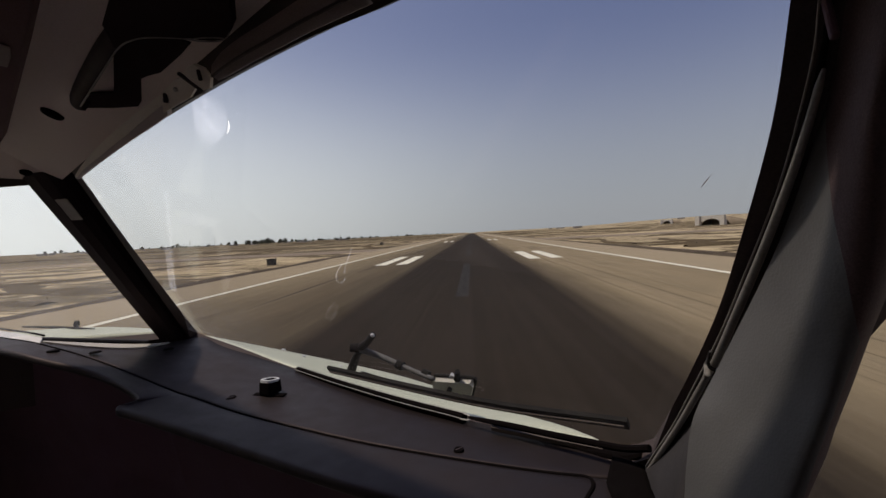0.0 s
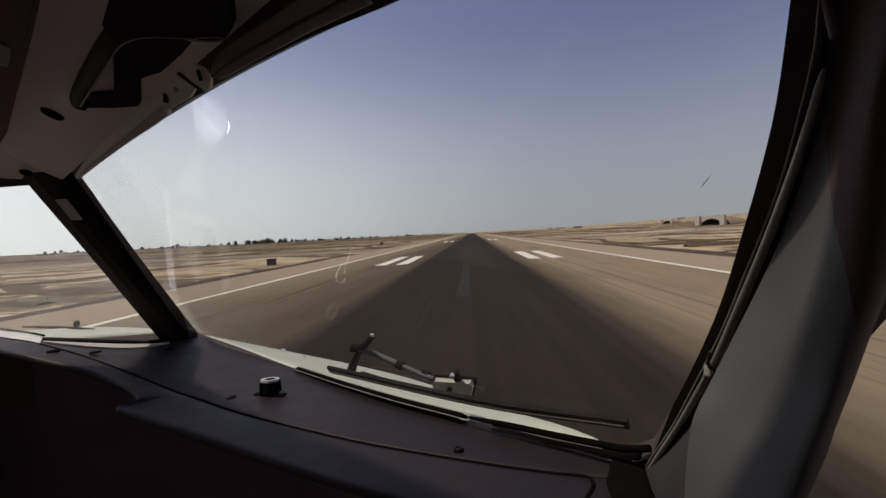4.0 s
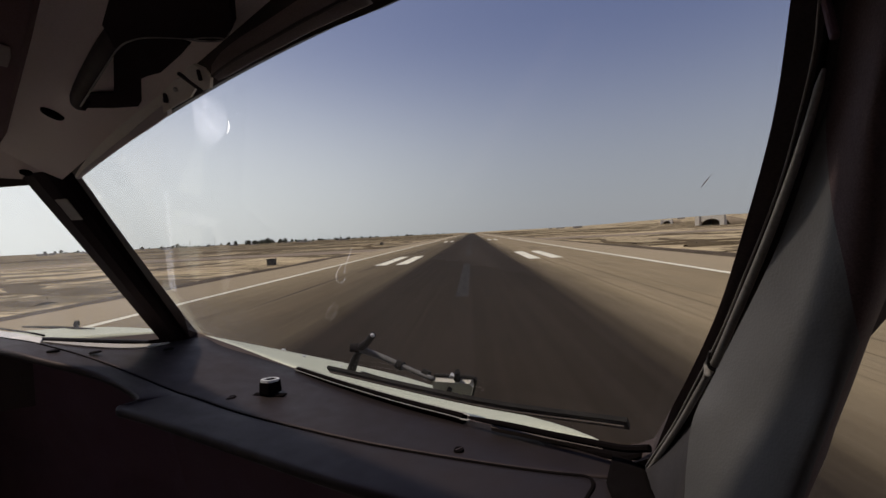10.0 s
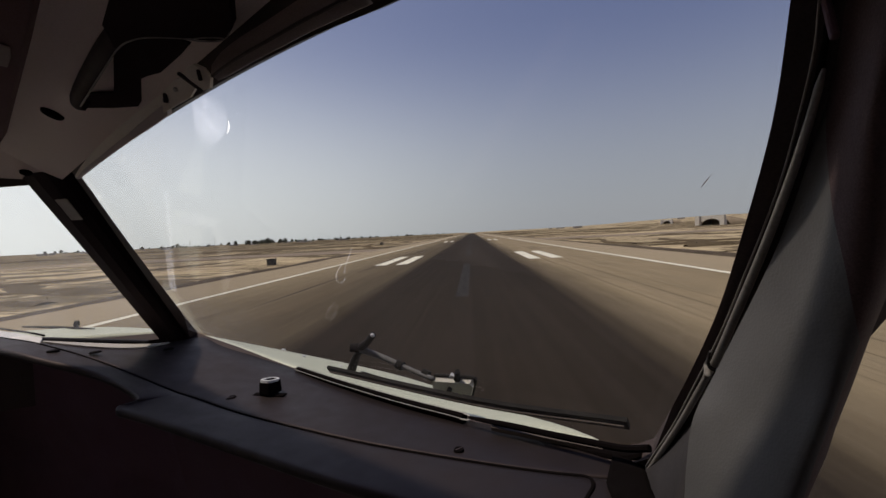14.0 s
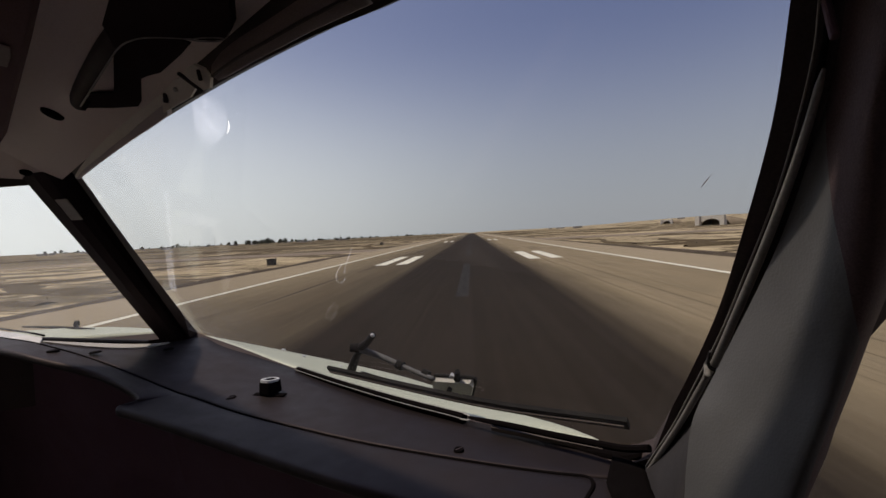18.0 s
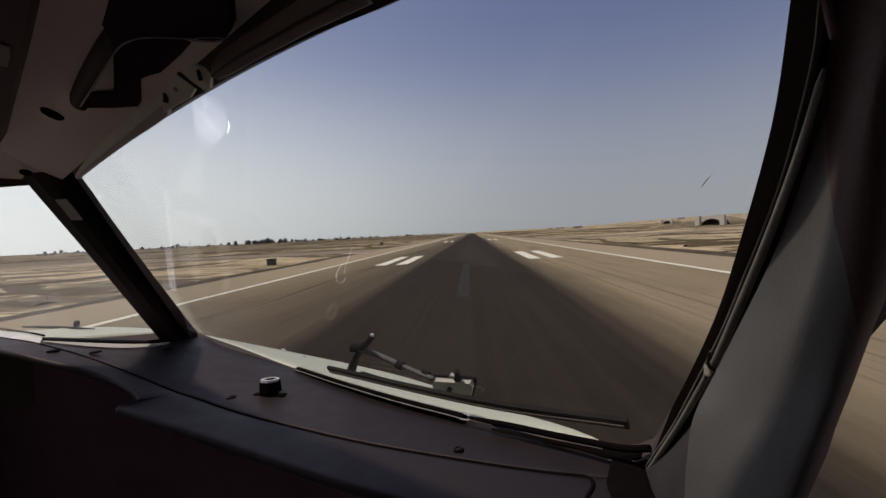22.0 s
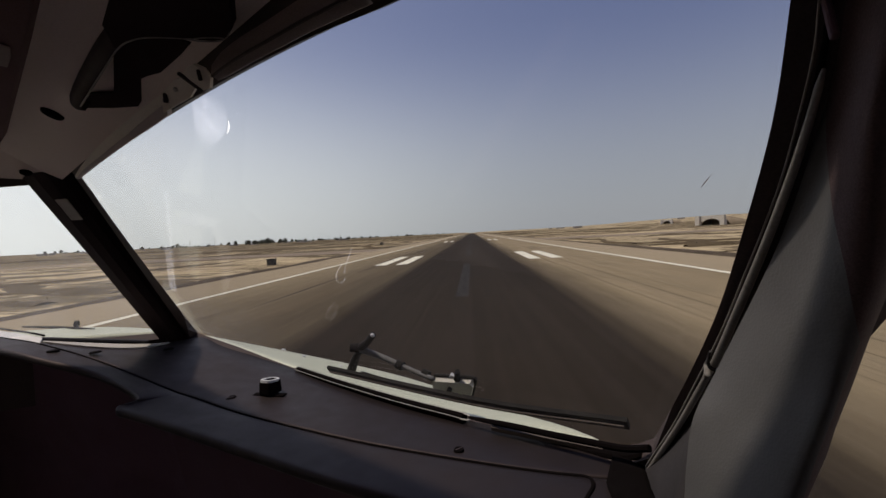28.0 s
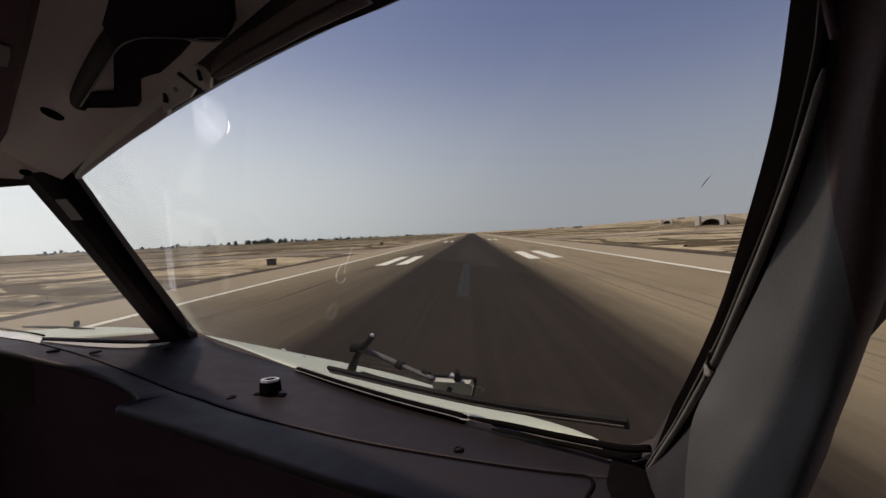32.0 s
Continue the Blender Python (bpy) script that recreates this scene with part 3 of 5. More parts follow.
tagged(part("floor", block(bmesh.new(), (2.5, 2.3, 0.05), (-0.6, -0.2, -1.35), bevel=0.01), M_WALL, at=EYE), "grey flight deck floor", "floor", kind="structure")

# pillar trim between windshield and side window, in level sections from top to bottom: front edge, bulge, aft edge
pillar = thing("window_pillar", "grained dark grey pillar trim beside the windshield", "pillar trim", kind="structure")
SECTIONS = [((0.133, 0.156, 0.106), (0.129, 0.140, 0.094), (0.142, 0.141, 0.094), (0.191, 0.176, 0.116), (0.241, 0.221, 0.116)),
            ((0.147, 0.171, 0.082), (0.138, 0.151, 0.072), (0.148, 0.149, 0.070), (0.198, 0.183, 0.084), (0.248, 0.228, 0.084)),
            ((0.159, 0.196, 0.045), (0.147, 0.170, 0.039), (0.155, 0.167, 0.037), (0.201, 0.195, 0.042), (0.251, 0.240, 0.042)),
            ((0.166, 0.235, -0.017), (0.157, 0.201, -0.016), (0.171, 0.196, -0.016), (0.208, 0.216, -0.019), (0.258, 0.261, -0.019)),
            ((0.169, 0.297, -0.104), (0.159, 0.243, -0.085), (0.179, 0.232, -0.081), (0.209, 0.240, -0.082), (0.259, 0.285, -0.082)),
            ((0.160, 0.314, -0.148), (0.159, 0.257, -0.122), (0.180, 0.242, -0.114), (0.208, 0.252, -0.119), (0.258, 0.297, -0.119)),
            ((0.157, 0.320, -0.187), (0.157, 0.267, -0.156), (0.178, 0.253, -0.147), (0.208, 0.265, -0.154), (0.258, 0.310, -0.154)),
            ((0.157, 0.326, -0.223), (0.156, 0.275, -0.188), (0.176, 0.265, -0.181), (0.207, 0.276, -0.189), (0.257, 0.321, -0.189)),
            ((0.157, 0.341, -0.305), (0.154, 0.292, -0.261), (0.173, 0.285, -0.255), (0.198, 0.301, -0.269), (0.248, 0.346, -0.269))]
across = [spline([Vector(p) * (1.0 + 0.5 * s[0][2]) * k for p, k in zip(s, (1.0, 1.06, 0.96, 0.87, 0.89))], 6) for s in SECTIONS]     # the pad leans in towards its foot
rows = [list(c) for c in zip(*(spline(col, 10) for col in zip(*across)))]


def stretch_of(row, a, b, n=14):
    """n points along a row of points, from place a to place b."""
    out = []
    for k in range(n):
        f = min(len(row) - 1.001, a + (b - a) * k / (n - 1))
        out.append(row[int(f)].lerp(row[int(f) + 1], f - int(f)))
    return out


split = [max(0.3, min(18.0, (k - 19) * 0.95)) for k in range(len(rows))]      # shade put into the colour: the grey pad narrows to nothing near the top
part("trim_panel", sheet(bmesh.new(), [stretch_of(r, 0, c) for r, c in zip(rows, split)]), M_TRIM, pillar, "grained grey padded panel", smooth=True)
part("aft_shade", sheet(bmesh.new(), [stretch_of(r, c, len(r) - 1) for r, c in zip(rows, split)]), M_TRIM_SHADE, pillar, "aft side of the pad in a painted shade tone", smooth=True)
bead_path = spline([on_right(u, v, 0.026) for u, v in ((1.132, 0.415), (1.1312, 0.380), (1.1306, 0.360), (1.1276, 0.336), (1.1201, 0.2925), (1.1046, 0.230), (1.0926, 0.184), (1.0744, 0.1247),
                                                        (1.0537, 0.0605), (1.0283, -0.0071), (1.0178, -0.0395))], 6)
part("edge_bead", tube(bmesh.new(), bead_path, [0.0004 + 0.0005 * k / 60 for k in range(61)], 6), M_RAIL, pillar, "thin grey bead beside the windshield frame", smooth=True)
# near-black tube holds the shade of the groove between bead and rail
part("groove_shade", tube(bmesh.new(), [p + ALONG * 0.0035 + OUT * 0.001 for p in bead_path], [0.0010 + 0.0012 * k / 60 for k in range(61)], 6), M_HOLE, pillar, "near-black tube put in for the shaded groove", smooth=True)
rail_path = spline([on_right(u, v, 0.030) for u, v in ((1.1337, 0.3531), (1.1302, 0.3305), (1.1242, 0.2992), (1.114, 0.2551), (1.0998, 0.1998), (1.0905, 0.1639), (1.0875, 0.1535))], 6)
part("edge_rail", tube(bmesh.new(), rail_path, [0.0007, 0.0012] + [0.0016 + 0.0014 * k / 33 for k in range(33)] + [0.0024, 0.0012], 10), M_RAIL, pillar, "slim grey edge rail", smooth=True)
part("lower_rail", tube(bmesh.new(), spline([on_right(u, v, 0.028) for u, v in ((1.0849, 0.1457), (1.0773, 0.1212), (1.0586, 0.0654), (1.0356, 0.0031), (1.0212, -0.0362))], 6), 0.0024, 10), M_RAIL, pillar,
     "slim grey lower rail", smooth=True)
part("rail_end_loop", tube(bmesh.new(), spline([on_right(u, v, 0.031) for u, v in ((1.0862, 0.170), (1.0842, 0.158), (1.0862, 0.151), (1.0900, 0.152), (1.0915, 0.160))], 5), 0.0010, 6), M_SEAL, pillar, "dark rounded rail end")
part("rail_clip", block(bmesh.new(), (0.0045, 0.005, 0.011), on_right(1.0835, 0.1470, 0.029), (-35, 0, -30), 0.0015), M_RAIL, pillar, "small grey rail clip")
part("upper_bracket", block(bmesh.new(), (0.0030, 0.003, 0.040), on_right(1.1335, 0.377, 0.028), (-35, 0, -30), 0.001), M_PANEL, pillar, "small brown-grey bracket above the rail")
part("lower_panel", sheet(bmesh.new(), [spline([(0.165, 0.435, -0.262), (0.170, 0.395, -0.225), (0.178, 0.350, -0.168)], 6),
                                        spline([(0.154, 0.364, -0.271), (0.157, 0.340, -0.219), (0.164, 0.323, -0.164)], 6),
                                        spline([(0.139, 0.293, -0.263), (0.144, 0.291, -0.210), (0.150, 0.295, -0.158)], 6)], (0.012, 0.008, 0)), M_CORNER, pillar,
     "darker lower corner panel", smooth=True)

# header trim along the top of the windshield
header = thing("header_trim", "worn beige trim strip along the windshield header", "trim", kind="structure")
strip_top = spline([on_right(u, v, 0.034) for u, v in ((0.245, 0.430), (0.313, 0.440), (0.386, 0.448), (0.4465, 0.4534), (0.5034, 0.4571), (0.5885, 0.4622), (0.652, 0.4648))], 4)
strip_foot = spline([on_right(u, v, 0.034) for u, v in ((0.238, 0.426), (0.301, 0.433), (0.379, 0.438), (0.457, 0.4436), (0.516, 0.4474), (0.583, 0.4525), (0.641, 0.4566))], 4)
lip_foot = spline([on_right(u, v, 0.032) for u, v in ((0.238, 0.423), (0.300, 0.4285), (0.373, 0.4325), (0.446, 0.437), (0.514, 0.4405), (0.572, 0.443), (0.626, 0.446))], 4)
part("trim_strip", sheet(bmesh.new(), [strip_top, strip_foot], OUT * 0.006), M_STRIP, header)
part("lower_lip", sheet(bmesh.new(), [[p + OUT * 0.001 for p in strip_foot], lip_foot], OUT * 0.005), M_WALL, header, "darker lip below the strip")
cover_top = spline([on_right(u, v, 0.042) for u, v in ((0.7600, 0.4625), (0.7820, 0.4667), (0.8117, 0.4683), (0.8451, 0.4683), (0.8778, 0.4688), (0.9005, 0.4687), (0.9302, 0.4681))], 5)
cover_foot = spline([on_right(u, v, 0.042) for u, v in ((0.7565, 0.4510), (0.7787, 0.4511), (0.8045, 0.4514), (0.8348, 0.4512), (0.8700, 0.4510), (0.8967, 0.4502), (0.9313, 0.4489))], 5)
part("header_cover", sheet(bmesh.new(), [cover_top, [p.lerp(q, 0.5) - OUT * 0.004 for p, q in zip(cover_top, cover_foot)], cover_foot], OUT * 0.006), M_COVER, header, "brown-grey moulded header cover", smooth=True)
part("cover_seam", tube(bmesh.new(), [p.lerp(q, 0.62) - OUT * 0.0035 for p, q in zip(cover_top, cover_foot)], 0.0012, 6), M_FRAME, header, "dark seam along the cover")

visor_bracket = thing("visor_bracket", "grey riveted bracket for a sun visor on the header", "bracket")
leaf = part("base_leaf", plate(bmesh.new(), [(0.636, 0.449), (0.648, 0.459), (0.662, 0.465), (0.692, 0.468), (0.712, 0.465), (0.716, 0.455), (0.697, 0.450)], [],
                        lambda u, v, w: on_right(u, v, w + 0.036), 0.003), M_STRIP, visor_bracket, "grey leaf with one rivet")
part("hinge_leaf", plate(bmesh.new(), [(0.712, 0.468), (0.722, 0.471), (0.734, 0.470), (0.743, 0.464), (0.745, 0.455), (0.736, 0.449), (0.722, 0.450)], [],
                         lambda u, v, w: on_right(u, v, w + 0.037), 0.003), M_STRIP, visor_bracket, "rounded grey hinge leaf")
part("hinge_pin", tube(bmesh.new(), [on_right(0.706, 0.470, 0.040), on_right(0.724, 0.449, 0.040)], 0.0018, 8), M_FRAME, visor_bracket, "black hinge pin")
part("rivet", disc(bmesh.new(), on_right(0.685, 0.461, 0.040), -OUT, 0.0022, 0.0025, 12), M_METAL, leaf, "bright rivet")
part("stop_screw", block(bmesh.new(), (0.004, 0.004, 0.009), on_right(0.660, 0.459, 0.040), (30, 10, 20), 0.001), M_HANDLE, leaf)
part("latch_slot", block(bmesh.new(), (0.003, 0.003, 0.009), on_right(0.735, 0.461, 0.041), (30, 10, 0), 0.001), M_HANDLE, visor_bracket)

# grab handle on the liner
grab_handle = thing("grab_handle", "black moulded grab handle fixed to the ceiling liner", "grab handle")
outer = spline([(u, v, 0) for u, v in ((0.2200, 0.0380), (0.2090, 0.0440), (0.2076, 0.0501), (0.2235, 0.0554), (0.2632, 0.0581), (0.3061, 0.0598), (0.3497, 0.0609), (0.3852, 0.0606), (0.4190, 0.0590), (0.4462, 0.0561))], 4)
inner = spline([(u, v, 0) for u, v in ((0.2250, 0.0385), (0.2240, 0.0410), (0.2292, 0.0430), (0.2494, 0.0441), (0.3049, 0.0462), (0.3374, 0.0472), (0.3666, 0.0481), (0.3881, 0.0476), (0.4019, 0.0455), (0.4184, 0.0412))], 4)
bands = [[on_liner(*o.lerp(i, f).xy, w * min(1.0, (len(outer) - k) / 12)) for k, (o, i) in enumerate(zip(outer, inner))] for f, w in ((-0.06, 0.001), (0.0, 0.007), (0.12, 0.011), (0.35, 0.0135), (0.65, 0.0145), (0.9, 0.0135), (1.0, 0.012), (1.04, 0.002))]
part("grip", sheet(bmesh.new(), bands), M_HANDLE, grab_handle, "smooth black grip loop", smooth=True)
# pale tubes along the grip stand in for its edge highlight
rim = spline([on_liner(t, a, 0.0135) for t, a in ((0.2277, 0.0437), (0.3081, 0.0463), (0.3695, 0.0482), (0.3909, 0.0478), (0.4046, 0.0457), (0.4202, 0.0411), (0.4356, 0.0336), (0.4493, 0.0258), (0.4598, 0.0191),
                                                 (0.4649, 0.0147), (0.4759, 0.0083), (0.4848, 0.0048), (0.4928, 0.0041), (0.4996, 0.0055))], 5)
part("grip_edge", tube(bmesh.new(), rim, [0.0010 - 0.0005 * min(1, k / 30) for k in range(66)], 6), M_EDGE_HIGHLIGHT, grab_handle, "thin pale edge, a painted highlight")
part("end_edge", tube(bmesh.new(), spline([on_liner(t, a, 0.0135) for t, a in ((0.4607, 0.0186), (0.4690, 0.0155), (0.4801, 0.0102), (0.4885, 0.0052))], 5), 0.0005, 6), M_EDGE_HIGHLIGHT, grab_handle, "thin pale edge, a painted highlight")
# the recess is a flat plate; its shade is put into the colour
part("cup", plate(bmesh.new(), [(0.2904, 0.0074), (0.3354, 0.0211), (0.3496, 0.0189), (0.3692, 0.0139), (0.3937, 0.0135), (0.4177, 0.0132), (0.4398, 0.0142), (0.4292, 0.0273), (0.4039, 0.0407), (0.3860, 0.0450),
                                (0.3671, 0.0469), (0.3461, 0.0464), (0.2937, 0.0331), (0.2771, 0.0295), (0.2451, 0.0430), (0.1950, 0.0412), (0.2387, 0.0207), (0.2766, 0.0061)], [],
                  lambda u, v, w: on_liner(u, v, w + 0.001), 0.0015), M_RECESS, grab_handle, "flat black plate for the shaded finger recess")
part("mount", plate(bmesh.new(), [(0.4010, 0.0640), (0.3790, 0.0500), (0.3960, 0.0465), (0.4184, 0.0415), (0.4340, 0.0336), (0.4480, 0.0256), (0.4598, 0.0185), (0.4649, 0.0140), (0.4759, 0.0076), (0.4848, 0.0041),
                                  (0.4930, 0.0035), (0.5010, 0.0052), (0.5190, 0.0154), (0.5450, 0.0300), (0.4900, 0.0800), (0.4464, 0.0690)], [],
                    lambda u, v, w: on_liner(u, v, w + 0.001), 0.0110), M_RECESS, grab_handle, "matt black mounting block")


def mirrored(p, middle=MID):
    return Vector((2 * middle - p.x, p.y, p.z))


for place, down, r in ((lambda w: on_liner(0.1284, 0.058, w), DOWN, 0.0118), (lambda w: mirrored(on_liner(-0.1449, 0.0236, w)), mirrored(DOWN, 0.0), 0.0085)):
    hole = thing("liner_fastener", "dark round recessed fastener in the ceiling liner", "fastener", group="liner fasteners")
    socket = part("socket", disc(bmesh.new(), place(0.0012), down, r, 0.003, 24), M_HOLE, hole)
    part("screw", disc(bmesh.new(), place(0.0022), down, r * 0.5, 0.003, 16), M_HOLE, socket)

# overhead panel, its dark edge beyond the liner
overhead_panel = thing("overhead_panel", "dark overhead panel edge with a faded tag", "overhead panel")
part("panel_body", plate(bmesh.new(), [(0.39, 0.102), (0.285, 0.097), (0.167, 0.0925), (-0.027, 0.085), (-0.45, 0.25), (0.0, 0.40), (0.6, 0.35)], [], lambda u, v, w: on_liner(u, v, w), 0.018), M_PANEL, overhead_panel)
part("tag", plate(bmesh.new(), [(0.2460, 0.1020), (0.2720, 0.1021), (0.2903, 0.1046), (0.27, 0.130), (0.225, 0.125)], [], lambda u, v, w: on_liner(u, v, w + 0.0185), 0.0015), M_COVER, overhead_panel, "faded brown tag")

# light sensor on the glareshield
sensor = thing("light_sensor", "small black sensor box with a pale rim on the glareshield", "sensor", EYE + Vector((-0.358, 0.665, -0.260)))
part("housing", block(bmesh.new(), (0.026, 0.030, 0.024), (0, 0, 0.013), (0, 0, -20), 0.004, 0.92), M_HOLE, sensor)
ring = [(0.0125 * math.copysign(abs(math.cos(a)) ** 0.7, math.cos(a)), 0.0145 * math.copysign(abs(math.sin(a)) ** 0.7, math.sin(a))) for a in (2 * math.pi * k / 28 for k in range(28))]
turn = pose(0, 0, 0.0225, -8, 0, -20)
rim = part("rim", plate(bmesh.new(), ring, [[(x * 0.66, y * 0.70) for x, y in ring]], lambda u, v, w: turn @ Vector((u, v, w)), 0.004), M_WHITE_PART, sensor, "pale grey rim")
part("lens", disc(bmesh.new(), turn @ Vector((0, 0, 0.001)), (0, 0, 1), 0.0085, 0.003, 20), M_HOLE, rim, "black sensor window")
part("foot_flange", block(bmesh.new(), (0.058, 0.012, 0.003), (0.001, -0.006, 0.0015), (0, 0, -6), 0.001), M_HOLE, sensor)
for x, y, z in ((-0.417, 0.643, -0.257), (-0.028, 0.475, -0.259), (-0.667, 0.826, -0.219), (-0.745, 0.735, -0.197), (-0.80, 0.705, -0.184)):
    fastener = thing("deck_fastener", "small dark quarter-turn fastener in the glareshield", "fastener", EYE + Vector((x, y, z)), group="glareshield fasteners")
    head = part("head", disc(bmesh.new(), (0, 0, 0.0008), (0, 0, 1), 0.0100 if y > 0.6 else 0.0064, 0.0022, 18), M_HOLE, fastener)
    part("slot", block(bmesh.new(), (0.010, 0.0016, 0.0008), (0, 0, 0.0020), (0, 0, 40)), M_HANDLE, head)

# demister outlet at the foot of the glass, and the padded sill beside it
demister = thing("demister_outlet", "long black demister slot with pale edge lines at the windshield foot", "air outlet")
# the slot is a solid tube whose black stands in for inner shade
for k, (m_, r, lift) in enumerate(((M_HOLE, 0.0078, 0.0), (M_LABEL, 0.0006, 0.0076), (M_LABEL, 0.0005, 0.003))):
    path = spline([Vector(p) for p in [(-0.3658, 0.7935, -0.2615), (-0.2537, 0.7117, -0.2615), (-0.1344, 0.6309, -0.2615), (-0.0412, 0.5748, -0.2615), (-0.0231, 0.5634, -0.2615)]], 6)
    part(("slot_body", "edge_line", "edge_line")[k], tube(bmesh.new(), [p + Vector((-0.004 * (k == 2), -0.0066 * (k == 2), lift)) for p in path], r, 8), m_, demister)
part("slot_end", tube(bmesh.new(), spline([(-0.0231, 0.5634, -0.2545), (-0.0161, 0.5584, -0.2555), (-0.0171, 0.5524, -0.2585), (-0.0291, 0.5564, -0.2585)], 4), 0.0011, 6), M_LABEL, demister, "pale rounded slot end")
sill_pad = thing("sill_pad", "dark grey padded strip at the windshield foot", "sill strip")
part("pad", sheet(bmesh.new(), [spline([(0.0153, 0.5321, -0.2545), (0.0881, 0.497, -0.2545), (0.1473, 0.4718, -0.2545)], 5), spline([(0.0125, 0.5225, -0.2545), (0.0865, 0.4885, -0.2545), (0.1435, 0.4625, -0.2545)], 5)], (0, 0.002, -0.006)), M_PAD, sill_pad)
# dark sheet laid where the end of the deck lies in shade
corner_shade = thing("corner_shade", "black sheet put in for shade in the windshield's lower corner", "rubber boot")
part("shade_sheet", sheet(bmesh.new(), [spline([(0.148, 0.462, -0.2535), (0.160, 0.455, -0.2525), (0.172, 0.444, -0.250)], 4),
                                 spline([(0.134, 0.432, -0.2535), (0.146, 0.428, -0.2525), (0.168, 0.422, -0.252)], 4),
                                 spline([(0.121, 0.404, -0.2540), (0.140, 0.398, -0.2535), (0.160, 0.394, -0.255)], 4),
                                 spline([(0.118, 0.360, -0.2545), (0.138, 0.356, -0.2545), (0.160, 0.352, -0.258)], 4)], (0.002, 0.003, -0.010)), M_HOLE, corner_shade, smooth=True)
part("left_seal", tube(bmesh.new(), spline([on_left(u, v, 0.026) for u, v in [(0.228, 0.058), (0.139, 0.033), (0.045, 0.007)]], 6), 0.0060, 8), M_SEAL, window_2,
     "black rubber sill seal")

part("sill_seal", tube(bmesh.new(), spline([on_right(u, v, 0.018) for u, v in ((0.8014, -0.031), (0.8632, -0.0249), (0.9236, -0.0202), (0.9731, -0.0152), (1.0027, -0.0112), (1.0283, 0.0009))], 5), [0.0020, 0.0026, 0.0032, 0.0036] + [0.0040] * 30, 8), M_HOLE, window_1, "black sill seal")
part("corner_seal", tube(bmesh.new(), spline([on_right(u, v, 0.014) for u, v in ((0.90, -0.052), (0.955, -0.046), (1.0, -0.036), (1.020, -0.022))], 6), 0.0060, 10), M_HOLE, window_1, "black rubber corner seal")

# dried marks on the inside of the glass, and reflections painted as pale film
smears = thing("glass_smear_and_reflection", "dried marks and painted reflections on the windshield glass", "smear")
curl = spline([on_right(u, v, -0.005) for u, v in [(0.698, 0.218), (0.686, 0.21), (0.673, 0.199), (0.669, 0.189), (0.676, 0.187), (0.688, 0.195)]], 5)
part("curl", tube(bmesh.new(), curl, 0.0009, 5), M_SMEAR_GLINT, smears)
part("tail", tube(bmesh.new(), spline([on_right(u, v, -0.005) for u, v in [(0.736, 0.245), (0.724, 0.234), (0.704, 0.216), (0.692, 0.203)]], 5), 0.0005, 5), M_SMEAR_GLINT, smears)
# a reflected streak, painted as pale film
part("reflected_streak", plate(bmesh.new(), [(0.246, 0.262), (0.080, 0.138), (0.050, 0.140), (0.224, 0.262)], [], lambda u, v, w: on_right(u, v, w - 0.0065), 0.0006), M_SMEAR_GLINT, smears)

# pale film in the shape of a reflection
part("oval_reflection", plate(bmesh.new(), flat(spline([(u, v, 0) for u, v in ((0.6408, 0.4512), (0.6200, 0.4526), (0.6001, 0.4388), (0.5832, 0.4251), (0.5704, 0.4109), (0.5736, 0.3960), (0.5987, 0.3997), (0.6268, 0.4058),
                                                                          (0.6506, 0.4177), (0.6632, 0.4309), (0.6619, 0.4405), (0.6408, 0.4512))], 4))[:-1], [],
                         lambda u, v, w: on_right(u, v, w - 0.0075), 0.0006), M_REFLECTION_SOFT, smears, "pale oval reflection laid on as film")
part("faint_reflected_streak", plate(bmesh.new(), [(0.380, 0.3597), (0.393, 0.3583), (0.0768, 0.1371), (0.068, 0.1366)], [], lambda u, v, w: on_right(u, v, w - 0.0085), 0.0006), M_REFLECTED_STREAK, smears, "faint pale reflection laid on as film")
# bright glints put in as spots of film
for u, v, r in ((0.639, 0.4444, 0.0017), (0.631, 0.4386, 0.0018), (0.6789, 0.4207, 0.0012)):
    part("glint_dot", disc(bmesh.new(), on_right(u, v, -0.0055), OUT, r, 0.001, 10), M_SMEAR_GLINT, smears, "small bright glint laid on as film")
part("long_glint", tube(bmesh.new(), spline([on_right(u, v, -0.0055) for u, v in ((0.6569, 0.4180), (0.6506, 0.4118), (0.6396, 0.4062))], 5), [0.0004, 0.0005, 0.0006, 0.0008, 0.0010, 0.0011, 0.0011, 0.0010, 0.0008, 0.0006, 0.0004], 6),
     M_GLINT, smears, "bright elongated glint laid on as film")

part("insect_mark", tube(bmesh.new(), spline([on_right(u, v, -0.0045) for u, v in ((1.0850, 0.2820), (1.0869, 0.2846), (1.0882, 0.2864), (1.0910, 0.2904))], 3), [0.0001, 0.0002, 0.0002, 0.0003, 0.0004, 0.0003, 0.0002, 0.0002, 0.0001, 0.0001], 6), M_MARK, smears, "small dark dried insect mark")

# ---- the aircraft's nose, outside the glass ----
nose = thing("aircraft_nose", "pale grey painted aircraft nose below the windshields", "aircraft nose")
BASE = [(-1.9, 0.1, -0.25), (-1.35, 0.62, -0.20), (-1.01, 0.80, -0.192), (-0.84, 0.94, -0.205), (-0.735, 1.0, -0.235), (-0.364, 0.815, -0.278), (-0.142, 0.685, -0.288), (0.015, 0.585, -0.284),
        (0.144, 0.490, -0.284), (0.235, 0.43, -0.305), (0.36, 0.2, -0.33)]
